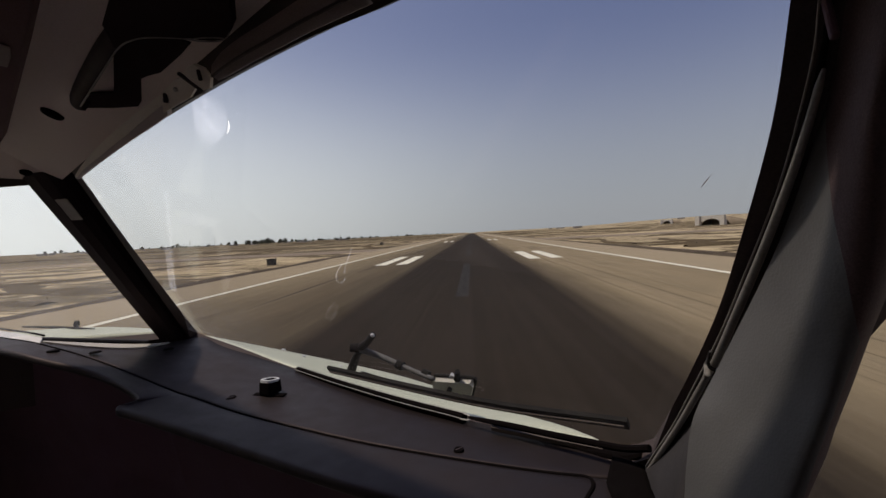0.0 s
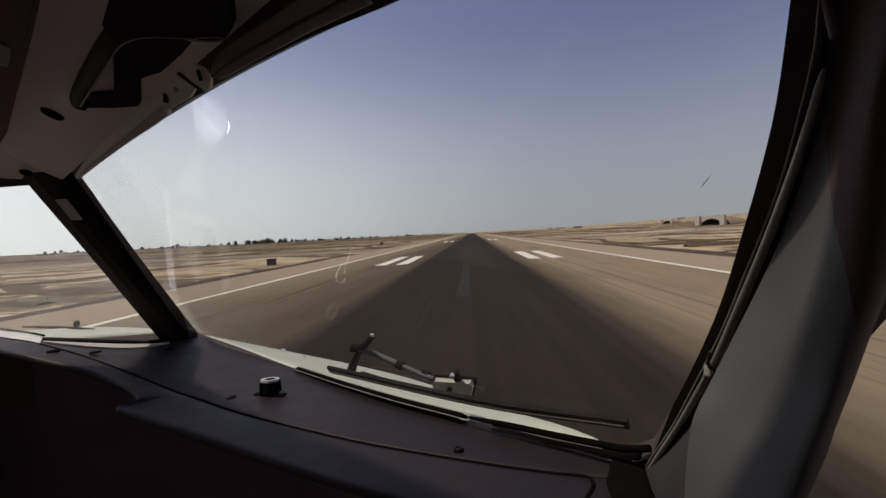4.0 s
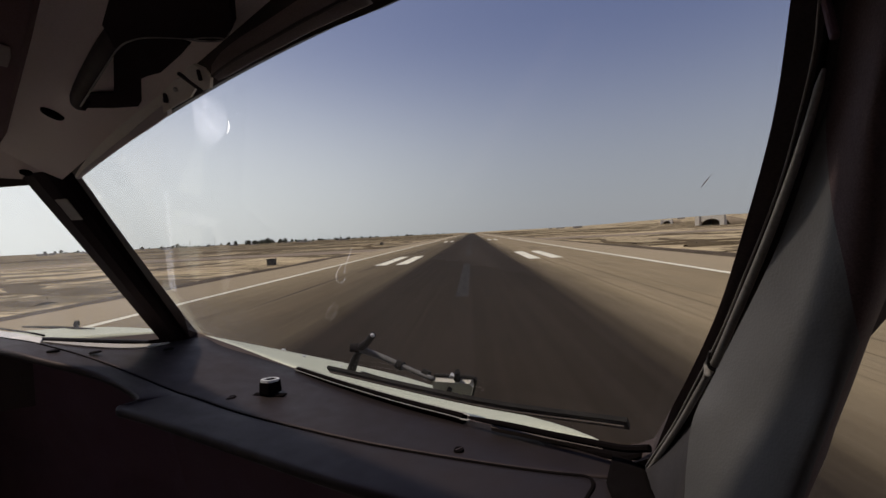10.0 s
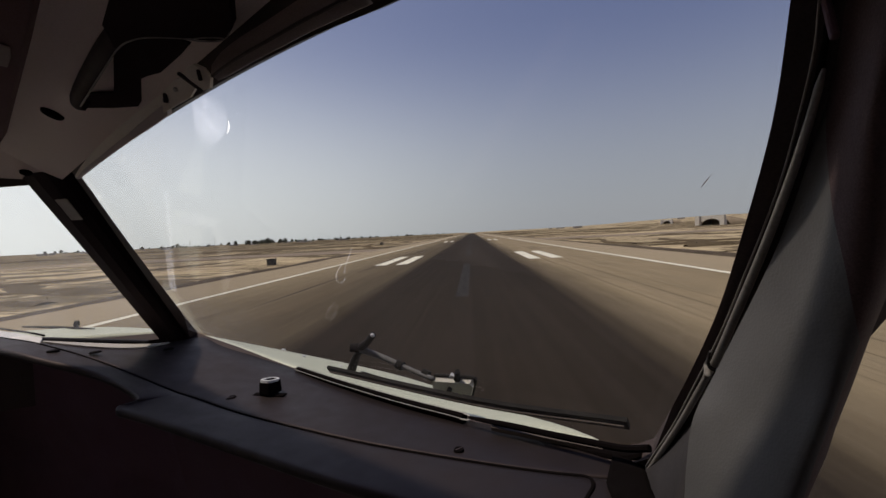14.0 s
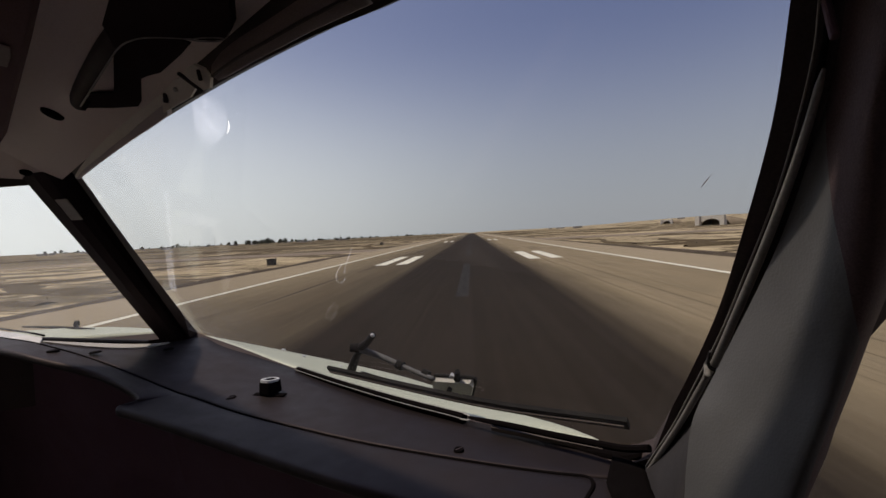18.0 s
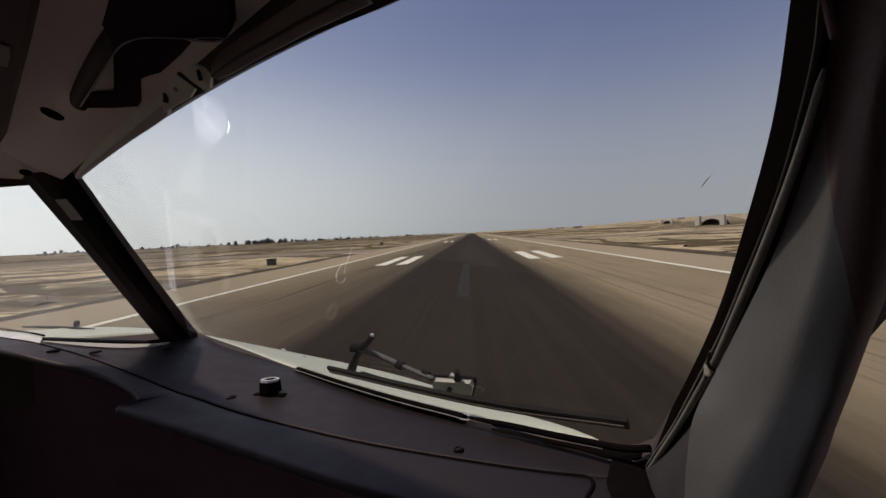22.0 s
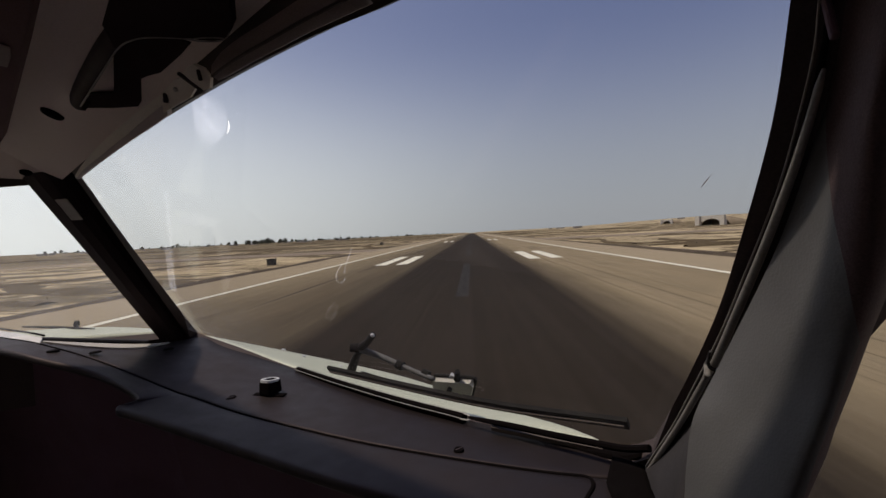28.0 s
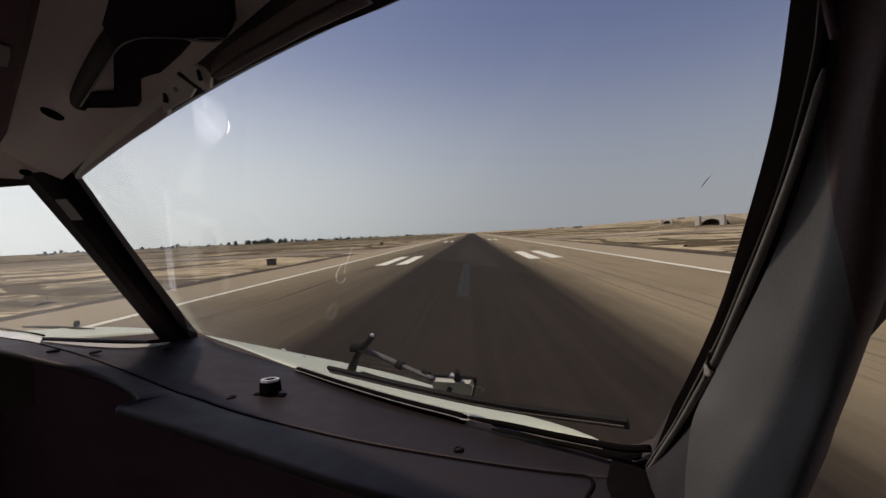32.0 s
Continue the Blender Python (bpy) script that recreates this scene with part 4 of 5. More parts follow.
CREST = [(-2.1, 0.5, -0.36), (-1.45, 0.92, -0.255), (-1.16, 1.02, -0.226), (-0.99, 1.26, -0.292), (-0.735, 1.50, -0.428), (-0.28, 1.31, -0.455), (-0.007, 0.95, -0.401), (0.070, 0.80, -0.371),
         (0.160, 0.56, -0.306), (0.25, 0.47, -0.345), (0.40, 0.2, -0.38)]
SHOULDER = [(-2.2, 0.6, -0.8), (-1.7, 1.25, -0.7), (-1.4, 1.55, -0.65), (-1.1, 1.85, -0.70), (-0.735, 1.98, -0.75), (-0.25, 1.75, -0.75), (0.08, 1.30, -0.75), (0.22, 1.05, -0.72),
            (0.34, 0.75, -0.70), (0.42, 0.55, -0.70), (0.55, 0.2, -0.70)]
KEEL = [(-2.1, 0.6, -1.45), (-1.7, 1.2, -1.45), (-1.4, 1.5, -1.45), (-1.1, 1.75, -1.45), (-0.735, 1.85, -1.45), (-0.3, 1.7, -1.45), (0.05, 1.3, -1.45), (0.2, 1.0, -1.45),
        (0.32, 0.75, -1.45), (0.40, 0.55, -1.45), (0.5, 0.2, -1.45)]
cols = [spline(c, 5) for c in zip(*(spline(r, 5) for r in (BASE, CREST, SHOULDER, KEEL)))]
part("nose_skin", sheet(bmesh.new(), [list(r) for r in zip(*cols)], (0, -0.01, -0.012)), M_NOSE, nose, "pale grey painted skin", smooth=True)



# the hull behind the flight deck and the wheels that it stands on
fuselage = thing("aircraft_fuselage", "pale grey painted aircraft hull behind the flight deck", "fuselage", kind="structure")
rings = []
for y, r, rise in ((-1.40, 1.70, 0.0), (-2.6, 1.78, 0.0), (-5.0, 1.80, 0.0), (-8.0, 1.74, 0.02), (-10.2, 1.35, 0.22), (-11.8, 0.80, 0.45), (-12.8, 0.25, 0.62)):
    rings.append([Vector((MID + r * math.cos(a), y, -0.62 + rise + r * 0.98 * math.sin(a))) for a in (2 * math.pi * k / 48 for k in range(49))])
part("hull_skin", sheet(bmesh.new(), rings), M_NOSE, fuselage, smooth=True)
part("front_bulkhead", plate(bmesh.new(), [(p.x, p.z) for p in rings[0][:-1]], [], lambda u, v, w: Vector((u, -1.40 - w, v)), 0.02), M_NOSE, fuselage)
roof_front = liner_row(0.03, 0.045)
back_arc = [rings[0][0] + Vector((1.70 * (math.cos(a) - 1), 0, 1.70 * 0.98 * math.sin(a))) for a in (radians(142 - 104 * k / (len(roof_front) - 1)) for k in range(len(roof_front)))]
part("roof_fairing", sheet(bmesh.new(), [[p.lerp(q, f) + Vector((0, 0, 0.16 * math.sin(math.pi * f))) for p, q in zip(roof_front, back_arc)] for f in (0, 0.12, 0.3, 0.5, 0.7, 0.88, 1)], (0, 0, 0.01)), M_NOSE, fuselage,
     "pale grey skin over the flight deck", smooth=True)
nose_end = spline([BASE[0], CREST[0], SHOULDER[0], KEEL[0], (MID, 0.75, -1.55), KEEL[-1], SHOULDER[-1], CREST[-1], BASE[-1]], 5)
low_arc = [Vector((MID + 1.70 * math.cos(a), -1.40, -0.62 + 1.70 * 0.98 * math.sin(a))) for a in (radians(168 + 204 * k / (len(nose_end) - 1)) for k in range(len(nose_end)))]
part("belly_fairing", sheet(bmesh.new(), [[p.lerp(q, f) for p, q in zip(nose_end, low_arc)] for f in (0, 0.25, 0.5, 0.75, 1)], (0, 0, -0.01)), M_NOSE, fuselage, "pale grey skin below the flight deck", smooth=True)
for x, y, foot in ((MID, 0.55, "nose"), (MID - 2.1, -6.6, "main"), (MID + 2.1, -6.6, "main")):
    gear = thing("landing_gear", "grey landing gear leg with two black tyres on the runway", "landing gear", Vector((x, y, 0)), group="landing gear")
    high = EYE.z - (1.35 if foot == "nose" else 1.75)
    lean = 0.0 if foot == "nose" else -0.55 * math.copysign(1, x - MID)
    leg = part("strut", tube(bmesh.new(), [(0, 0, 0.36), (0, 0, 1.2), (lean, 0, high)], [0.06, 0.08, 0.10], 12), M_METAL, gear, smooth=True)
    part("axle", tube(bmesh.new(), [(-0.30, 0, 0.36), (0.30, 0, 0.36)], 0.04, 10), M_METAL, gear)
    for s in (-1, 1):
        wheel = part("wheel", tube(bmesh.new(), [(s * 0.12, 0, 0.36), (s * 0.28, 0, 0.36)], 0.20, 24), M_METAL, gear)
        part("tyre", tube(bmesh.new(), [(s * (0.20 + d), 0, 0.36) for d in (-0.10, -0.085, -0.04, 0.04, 0.085, 0.10)], [0.24, 0.32, 0.36, 0.36, 0.32, 0.24], 28), M_SEAL, wheel, "black rubber tyre", smooth=True)


def wiper_at(u, v, w):
    return on_right(u, v, -w)


wiper = thing("windshield_wiper", "black jointed windshield wiper parked along the sill", "wiper")
part("pivot_post", tube(bmesh.new(), [wiper_at(0.464, -0.090, 0.05), wiper_at(0.505, -0.047, 0.05), wiper_at(0.530, -0.024, 0.05)], [0.0095, 0.0075, 0.0065], 10), M_WIPER, wiper)
part("pivot_hub", tube(bmesh.new(), [wiper_at(0.517, -0.012, 0.045), wiper_at(0.540, -0.026, 0.062)], 0.0085, 12), M_WIPER, wiper, "round black hub")
part("hub_arm", tube(bmesh.new(), [wiper_at(0.530, -0.022, 0.055), wiper_at(0.566, 0.002, 0.055), wiper_at(0.590, 0.022, 0.055)], [0.008, 0.006, 0.006], 10), M_WIPER, wiper)
part("hub_cap", block(bmesh.new(), (0.008, 0.005, 0.006), wiper_at(0.592, 0.024, 0.053), (20, 0, -30), 0.002), M_WHITE_PART, wiper, "pale end cap")
part("arm", tube(bmesh.new(), spline([wiper_at(0.535, -0.022, 0.052), wiper_at(0.580, -0.032, 0.052), wiper_at(0.622, -0.044, 0.050), wiper_at(0.660, -0.050, 0.046), wiper_at(0.693, -0.056, 0.044)], 4),
                 [0.0056] * 4 + [0.0050] * 5 + [0.0042] * 8, 10), M_WIPER_GREY, wiper, "dull grey tapered arm", smooth=True)
for u, v, r in ((0.615, -0.042, 0.0078), (0.668, -0.052, 0.0070)):
    part("arm_clamp", tube(bmesh.new(), [wiper_at(u, v, 0.050), wiper_at(u + 0.012, v - 0.003, 0.049)], r, 12), M_WIPER, wiper)
# dark rod drawn where the arm's shadow falls on the nose
part("arm_shadow", tube(bmesh.new(), spline([wiper_at(0.50, -0.086, 0.044), wiper_at(0.56, -0.092, 0.044), wiper_at(0.62, -0.094, 0.042), wiper_at(0.67, -0.092, 0.040)], 4), 0.0035, 6), M_WIPER, wiper)
carrier = part("blade_carrier", plate(bmesh.new(), [(0.690, -0.058), (0.768, -0.044), (0.771, -0.052), (0.752, -0.088), (0.675, -0.096)], [], lambda u, v, w: wiper_at(u, v, 0.052 - w), 0.011), M_CARRIER, wiper,
     "dull grey blade carrier box")
part("carrier_rim", tube(bmesh.new(), spline([wiper_at(0.690, -0.056, 0.052), wiper_at(0.768, -0.042, 0.052), wiper_at(0.771, -0.052, 0.050), wiper_at(0.753, -0.088, 0.046)], 4), 0.0028, 6), M_WIPER, carrier)
part("carrier_bolt", disc(bmesh.new(), wiper_at(0.722, -0.068, 0.039), -OUT, 0.0045, 0.006, 12), M_WIPER, carrier)
part("spring_post", tube(bmesh.new(), [wiper_at(0.742, -0.046, 0.046), wiper_at(0.752, -0.024, 0.046)], [0.0055, 0.004], 10), M_WIPER, wiper)
part("spring_nut", block(bmesh.new(), (0.007, 0.007, 0.006), wiper_at(0.738, -0.036, 0.044), (20, 30, 0), 0.001), M_WHITE_PART, wiper)
blade = part("blade", sheet(bmesh.new(), [spline([wiper_at(0.440, -0.056, 0.020), wiper_at(0.783, -0.050, 0.020), wiper_at(0.998, -0.022, 0.020)], 6),
                                  spline([wiper_at(0.440, -0.072, 0.020), wiper_at(0.783, -0.066, 0.020), wiper_at(0.999, -0.037, 0.020)], 6)], OUT * 0.006), M_WIPER, wiper, "straight black rubber blade")
part("blade_backing", sheet(bmesh.new(), [spline([wiper_at(0.446, -0.062, 0.017), wiper_at(0.783, -0.057, 0.017), wiper_at(0.994, -0.028, 0.017)], 6),
                                          spline([wiper_at(0.446, -0.066, 0.017), wiper_at(0.783, -0.061, 0.017), wiper_at(0.994, -0.032, 0.017)], 6)], OUT * 0.002), M_PAD, blade, "thin brown backing spine")

far_sill = thing("far_sill_strip", "pale sunlit strip below the opposite windshield", "sill strip")
edge = [(p, q) for p, q in zip(front, seam) if -0.95 < p.x < -0.71]
part("strip", sheet(bmesh.new(), [[p.lerp(q, 0.04) + Vector((0, 0, 0.003)) for p, q in edge],
                                  [p.lerp(q, 0.06 + 0.38 * math.sin(math.pi * k / (len(edge) - 1)) ** 0.8) + Vector((0, 0, 0.003)) for k, (p, q) in enumerate(edge)]], (0, 0, -0.003)), M_SILL, far_sill)
# the sunlit corner's glare is put into this white plate
part("corner_plate", sheet(bmesh.new(), [spline([(-1.1418, 0.8825, -0.1755), (-1.0392, 0.8415, -0.1755), (-0.9137, 0.7862, -0.1755)], 4), spline([(-0.9845, 0.759, -0.1755), (-0.9094, 0.7296, -0.1755), (-0.8631, 0.7366, -0.1755)], 4)], (0, 0, -0.004)), M_SUNLIT_SILL, far_sill, "sill corner with its sun glare put in as white")
part("corner_seal", tube(bmesh.new(), spline([(-1.3412, 0.9703, -0.172), (-1.1344, 0.8839, -0.172), (-1.0087, 0.8337, -0.172), (-0.9156, 0.7916, -0.172)], 4), 0.0022, 8), M_HOLE, far_sill, "thin black seal")
far_wiper = thing("far_windshield_wiper", "dark wiper parked across the opposite side of the nose", "wiper")
part("blade", tube(bmesh.new(), [(-1.181, 0.97, -0.186), (-1.059, 0.96, -0.19), (-0.959, 0.95, -0.194)], [0.002, 0.0042, 0.0015], 8), M_WIPER, far_wiper)
part("pivot_post", tube(bmesh.new(), [(-1.018, 0.96, -0.198), (-1.018, 0.96, -0.184), (-1.017, 0.96, -0.174)], [0.009, 0.007, 0.005], 10), M_WIPER, far_wiper)
for t, sh in ((0.2, 0), (0.34, 0), (0.55, 0.01), (0.72, 0.0), (0.83, 0.01)):
    p = Vector((-0.735, 1.30, -0.322)).lerp(Vector((-0.10, 0.92, -0.372)), t)
    part("skin_fitting", block(bmesh.new(), (0.015, 0.008, 0.007), p + Vector((0, sh, -0.006)), (0, 0, -30), 0.003), M_WHITE_PART, nose, "small pale skin fitting")

# ---- the airfield ----
def fractal(x, y, scale, octaves=4):
    return noise.fractal((x * scale, y * scale, 3.7), 0.9, 2.1, octaves)


def ground_height(x, y):
    """Level under the pavements, gently uneven beyond, low sandy hills far to one side."""
    side = abs(x - CENTRE)
    rough = max(0.0, min(1.0, (side - 34) / 30))
    far = max(0.0, min(1.0, (math.hypot(x, y) - 150) / 600))
    z = -0.06 + rough * (0.5 * fractal(x, y, 0.012) * (0.35 + far) + 0.12 * fractal(x, y, 0.08))
    hill = math.exp(-((math.degrees(math.atan2(x, max(y, 1.0))) - 31) / 13) ** 2) * max(0.0, min(1.0, (math.hypot(x, y) - 900) / 2200))
    z += hill * (34 + 9 * fractal(x, y, 0.0016))
    ridge = max(0.0, min(1.0, (math.hypot(x, y) - 2600) / 1500)) * (5 + 5 * fractal(x, y, 0.0012))
    return z + max(0.0, ridge) * rough


def spread(lo, hi, n, k):
    """n values from lo to hi, close together near nought."""
    s = np.linspace(math.asinh(lo / k), math.asinh(hi / k), n)
    return [float(v) for v in np.sinh(s) * k]


gx, gy = spread(-4800, 4800, 260, 40), spread(-2500, 4900, 260, 60)
verts = [(x, y, ground_height(x, y)) for y in gy for x in gx]
nx = len(gx)
faces = [(j * nx + i, j * nx + i + 1, (j + 1) * nx + i + 1, (j + 1) * nx + i) for j in range(len(gy) - 1) for i in range(nx - 1)]
me = bpy.data.meshes.new("ground")
me.from_pydata(verts, [], faces)
me.materials.append(M_GROUND)
for f in me.polygons:
    f.use_smooth = True
tagged(new("ground", me), "pale desert sand with bands of brown scrub", "desert ground", kind="structure")


def strip(x0, x1, y0, y1, top, deep):
    bm = bmesh.new()
    block(bm, (x1 - x0, y1 - y0, deep), ((x0 + x1) / 2, (y0 + y1) / 2, top - deep / 2))
    return bm


runway = tagged(part("runway", strip(CENTRE - 31, CENTRE + 31, -480, 2650, 0.0, 0.4), M_RUNWAY), "brown-grey concrete runway blackened by tyre rubber", "runway", kind="structure")
for s in (-1, 1):
    part("side_stripe", strip(CENTRE + s * 22 - 0.36, CENTRE + s * 22 + 0.36, -350, 2600, 0.006, 0.004), M_PAINT, runway, "white painted edge stripe")


def mark(name, x, y, w, length, material, label=""):
    if (name, w, length) not in MARKS:
        MARKS[name, w, length] = part(name, strip(-w / 2, w / 2, 0, length, 0.007, 0.004), material, runway, label, at=(x, y, 0))
    else:
        ob = MARKS[name, w, length].copy()
        scene.collection.objects.link(ob)
        ob.location = (x, y, 0)


MARKS = {}
for k in range(46):
    mark("centreline_dash", CENTRE, -230 + 50 * k + 8, 0.9, 30, M_PAINT_DIM, "centreline dash darkened by tyre rubber")
for y, bars in ((-212, 3), (62, 2), (212, 2), (362, 1), (512, 1)):
    for s in (-1, 1):
        for b in range(bars):
            mark("touchdown_bar", CENTRE + s * (10.2 + 3.3 * b), y, 1.8, 22.5, M_PAINT, "white touchdown zone bar")
for s in (-1, 1):
    mark("aiming_block", CENTRE + s * 12.5, -62, 8.5, 45, M_PAINT, "broad white aiming point block")
    for k in range(6):
        mark("threshold_stripe", CENTRE + s * (3.2 + 3.3 * k), -345, 1.8, 30, M_PAINT, "white threshold stripe")
# single black skid marks beside the rubber band, some in pairs
M_SKID = surface("skid_rubber", (0.030, 0.025, 0.020), (0.060, 0.050, 0.038), 0.8, 0.9, grain=5, gloss=0.05)
srng = random.Random(11)
for k in range(26):
    sx, sy, sl = srng.choice((-1, 1)) * srng.uniform(8.5, 16.0), srng.uniform(-120, 420), srng.uniform(18, 70)
    for pair in ((0.0, 1.1) if k % 3 == 0 else (0.0,)):
        bm = bmesh.new()
        n = 10
        drift = srng.uniform(-0.018, 0.018)
        edge_a = [bm.verts.new((CENTRE + sx + pair + drift * sl * q / n - 0.16 * math.sin(math.pi * (0.04 + 0.92 * q / n)), sy + sl * q / n, 0.0045)) for q in range(n + 1)]
        edge_b = [bm.verts.new((CENTRE + sx + pair + drift * sl * q / n + 0.16 * math.sin(math.pi * (0.04 + 0.92 * q / n)), sy + sl * q / n, 0.0045)) for q in range(n + 1)]
        for q in range(n):
            bm.faces.new((edge_a[q], edge_b[q], edge_b[q + 1], edge_a[q + 1]))
        part("skid_mark", bm, M_SKID, runway, "black tyre skid mark")
# the runway's number, painted to be read from the approach
for text, x in (("32", CENTRE),):
    cu = bpy.data.curves.new("runway_number", "FONT")
    cu.body, cu.size, cu.align_x, cu.extrude = text, 9.0, "CENTER", 0.002
    ob = new("runway_number", cu)
    ob.data.materials.append(M_PAINT)
    ob.parent = runway
    ob.location, ob.scale = (x, -303, 0.006), (1.0, 1.5, 1.0)

# taxiways that join the runway
for name, x0, x1, y0, y1 in (("taxiway", -190, CENTRE - 31, 122, 150), ("taxiway", CENTRE + 31, 130, 170, 200), ("taxiway", -200, CENTRE - 31, -255, -232),
                             ("taxiway", CENTRE + 31, 150, -255, -232)):
    tagged(part(name, strip(x0 - 0.2, x1 + 0.2, y0, y1, -0.008, 0.6), M_TAXI), "plain pale concrete taxiway apron", "taxiway", kind="structure")

# dark earth verge thrown up along the pavement's edges
for s in (-1, 1):
    bm = bmesh.new()
    prev = None
    for k in range(420):
        y = -480 + k * 7.4
        inner, outer = 31.3 + 1.2 * fractal(s * 40, y, 0.05), 34.4 + 3.0 * fractal(s * 70, y, 0.03)
        if (s < 0 and 115 < y < 157) or (s > 0 and 163 < y < 207) or -262 < y < -226:
            prev = None
            continue
        h = 0.05 + 0.22 * max(0.0, fractal(s * 9, y, 0.06))
        row = [bm.verts.new((CENTRE + s * d, y, z)) for d, z in ((inner, -0.08), (inner + 0.8, h * 0.8), ((inner + outer) / 2, h), (outer - 0.5, h * 0.5), (outer + 1.5, -0.3))]
        if prev:
            for a in range(4):
                bm.faces.new((prev[a], prev[a + 1], row[a + 1], row[a]))
        prev = row
    tagged(part("verge_bank", bm, M_DARKEARTH, smooth=True), "low dark earth bank along the runway edge", "earth bank", kind="stuff")


# edge lights along the pavement
edge_light = thing("runway_edge_light", "small dark runway edge light on a short stem", "edge light", (CENTRE - 25.5, 40, 0), group="runway edge lights")
part("stem", tube(bmesh.new(), [(0, 0, 0), (0, 0, 0.25)], [0.09, 0.05], 8), M_DARKBOX, edge_light)
part("lamp_head", tube(bmesh.new(), [(0, 0, 0.25), (0, 0, 0.34), (0, 0, 0.42)], [0.10, 0.12, 0.06], 10), M_DARKBOX, edge_light)
for k in range(16):
    for s in (-1, 1):
        if (k, s) != (0, -1):
            copy_thing(edge_light, pose(CENTRE + s * 25.5, 40 + 60 * k, 0))

for x, y, w in ((-40, 78, 1.6), (-95, 62, 2.2), (-52, 230, 1.8)):
    cabinet = thing("junction_cabinet", "dark steel cabinet on the sandy runway verge", "cabinet", (x, y, ground_height(x, y) - 0.1), group="verge cabinets")
    part("cabinet_body", block(bmesh.new(), (w, 0.9, 1.3), (0, 0, 0.65), bevel=0.04), M_DARKBOX, cabinet)
    part("cabinet_roof", block(bmesh.new(), (w + 0.2, 1.1, 0.1), (0, 0, 1.35), bevel=0.02), M_DARKBOX, cabinet)
    for s in (-1, 1):
        door = part("cabinet_door", block(bmesh.new(), (w / 2 - 0.06, 0.04, 1.1), (s * w / 4, -0.46, 0.66), bevel=0.01), M_DARKBOX, cabinet)
        part("handle", block(bmesh.new(), (0.03, 0.05, 0.18), (s * 0.12, -0.50, 0.72), bevel=0.008), M_METAL, door, "steel handle")


# hardened aircraft shelters
def shelter(at, turn):
    ob = thing("aircraft_shelter", "pale concrete aircraft shelter under an earth mound", "shelter", at, group="aircraft shelters")
    ob.rotation_euler[2] = radians(turn)
    bm = bmesh.new()
    rows = []
    for k in range(13):
        y = k / 12
        h, w = 8.2 * (1 - max(0, (y - 0.55) / 0.45) ** 2 * 0.9), 13 + 3 * y
        rows.append([(w * math.cos(a) * (1.25 if abs(math.cos(a)) > 0.6 else 1.05), 1.2 + 34 * y, max(-0.4, h * math.sin(a) + 0.5 * fractal(k * 3.1, a * 9, 0.6))) for a in np.linspace(math.pi, 0, 17)])
    sheet(bm, rows, (0, 0, -0.4))
    part("earth_mound", bm, M_EARTH, ob, "rounded sandy earth cover", smooth=True)
    arch = [(10 * math.cos(a), 6.6 * math.sin(a) - 0.2) for a in np.linspace(math.pi, 0, 15)]
    part("front_wall", plate(bmesh.new(), [(-13.5, -0.5), (-13.5, 5.0), (-10, 9.0), (10, 9.0), (13.5, 5.0), (13.5, -0.5)], [arch], lambda u, v, w: Vector((u, w, v)), 1.2), M_CONCRETE, ob, "pale concrete front wall")
    for s in (-1, 1):
        part("door_pylon", block(bmesh.new(), (4.2, 3.0, 9.6), (s * 11.6, -1.7, 4.6), bevel=0.2), M_CONCRETE, ob, "tall pale concrete door pylon")
    part("back_wall", block(bmesh.new(), (19, 0.5, 7), (0, 16, 3.2), bevel=0.05), M_DARKEARTH, ob, "dark rear wall")
    return ob


for x, y, turn in ((225, 400, -62), (150, 100, -70), (430, 930, -60), (150, -60, -75)):
    shelter((x, y, ground_height(x, y) - 0.2), turn)

control_tower = thing("control_tower", "slim pale control tower on the far rise", "control tower", (700, 1270, ground_height(700, 1270) - 0.5))
part("shaft", tube(bmesh.new(), [(0, 0, 0), (0, 0, 20)], [3.2, 2.5], 12), M_BUILDING, control_tower)
cab = part("cab", tube(bmesh.new(), [(0, 0, 20), (0, 0, 21), (0, 0, 25)], [3.0, 4.6, 5.2], 8), M_DARKBOX, control_tower, "dark glazed cab")
for k in range(8):
    a = 2 * math.pi * k / 8
    part("mullion", tube(bmesh.new(), [(4.65 * math.cos(a), 4.65 * math.sin(a), 21), (5.25 * math.cos(a), 5.25 * math.sin(a), 25)], 0.16, 5), M_BUILDING, cab, "pale window post")
part("roof", tube(bmesh.new(), [(0, 0, 25), (0, 0, 25.8)], [5.8, 5.0], 8), M_BUILDING, control_tower)
part("aerial", tube(bmesh.new(), [(0, 0, 25.8), (0, 0, 31)], 0.25, 6), M_DARKBOX, control_tower)


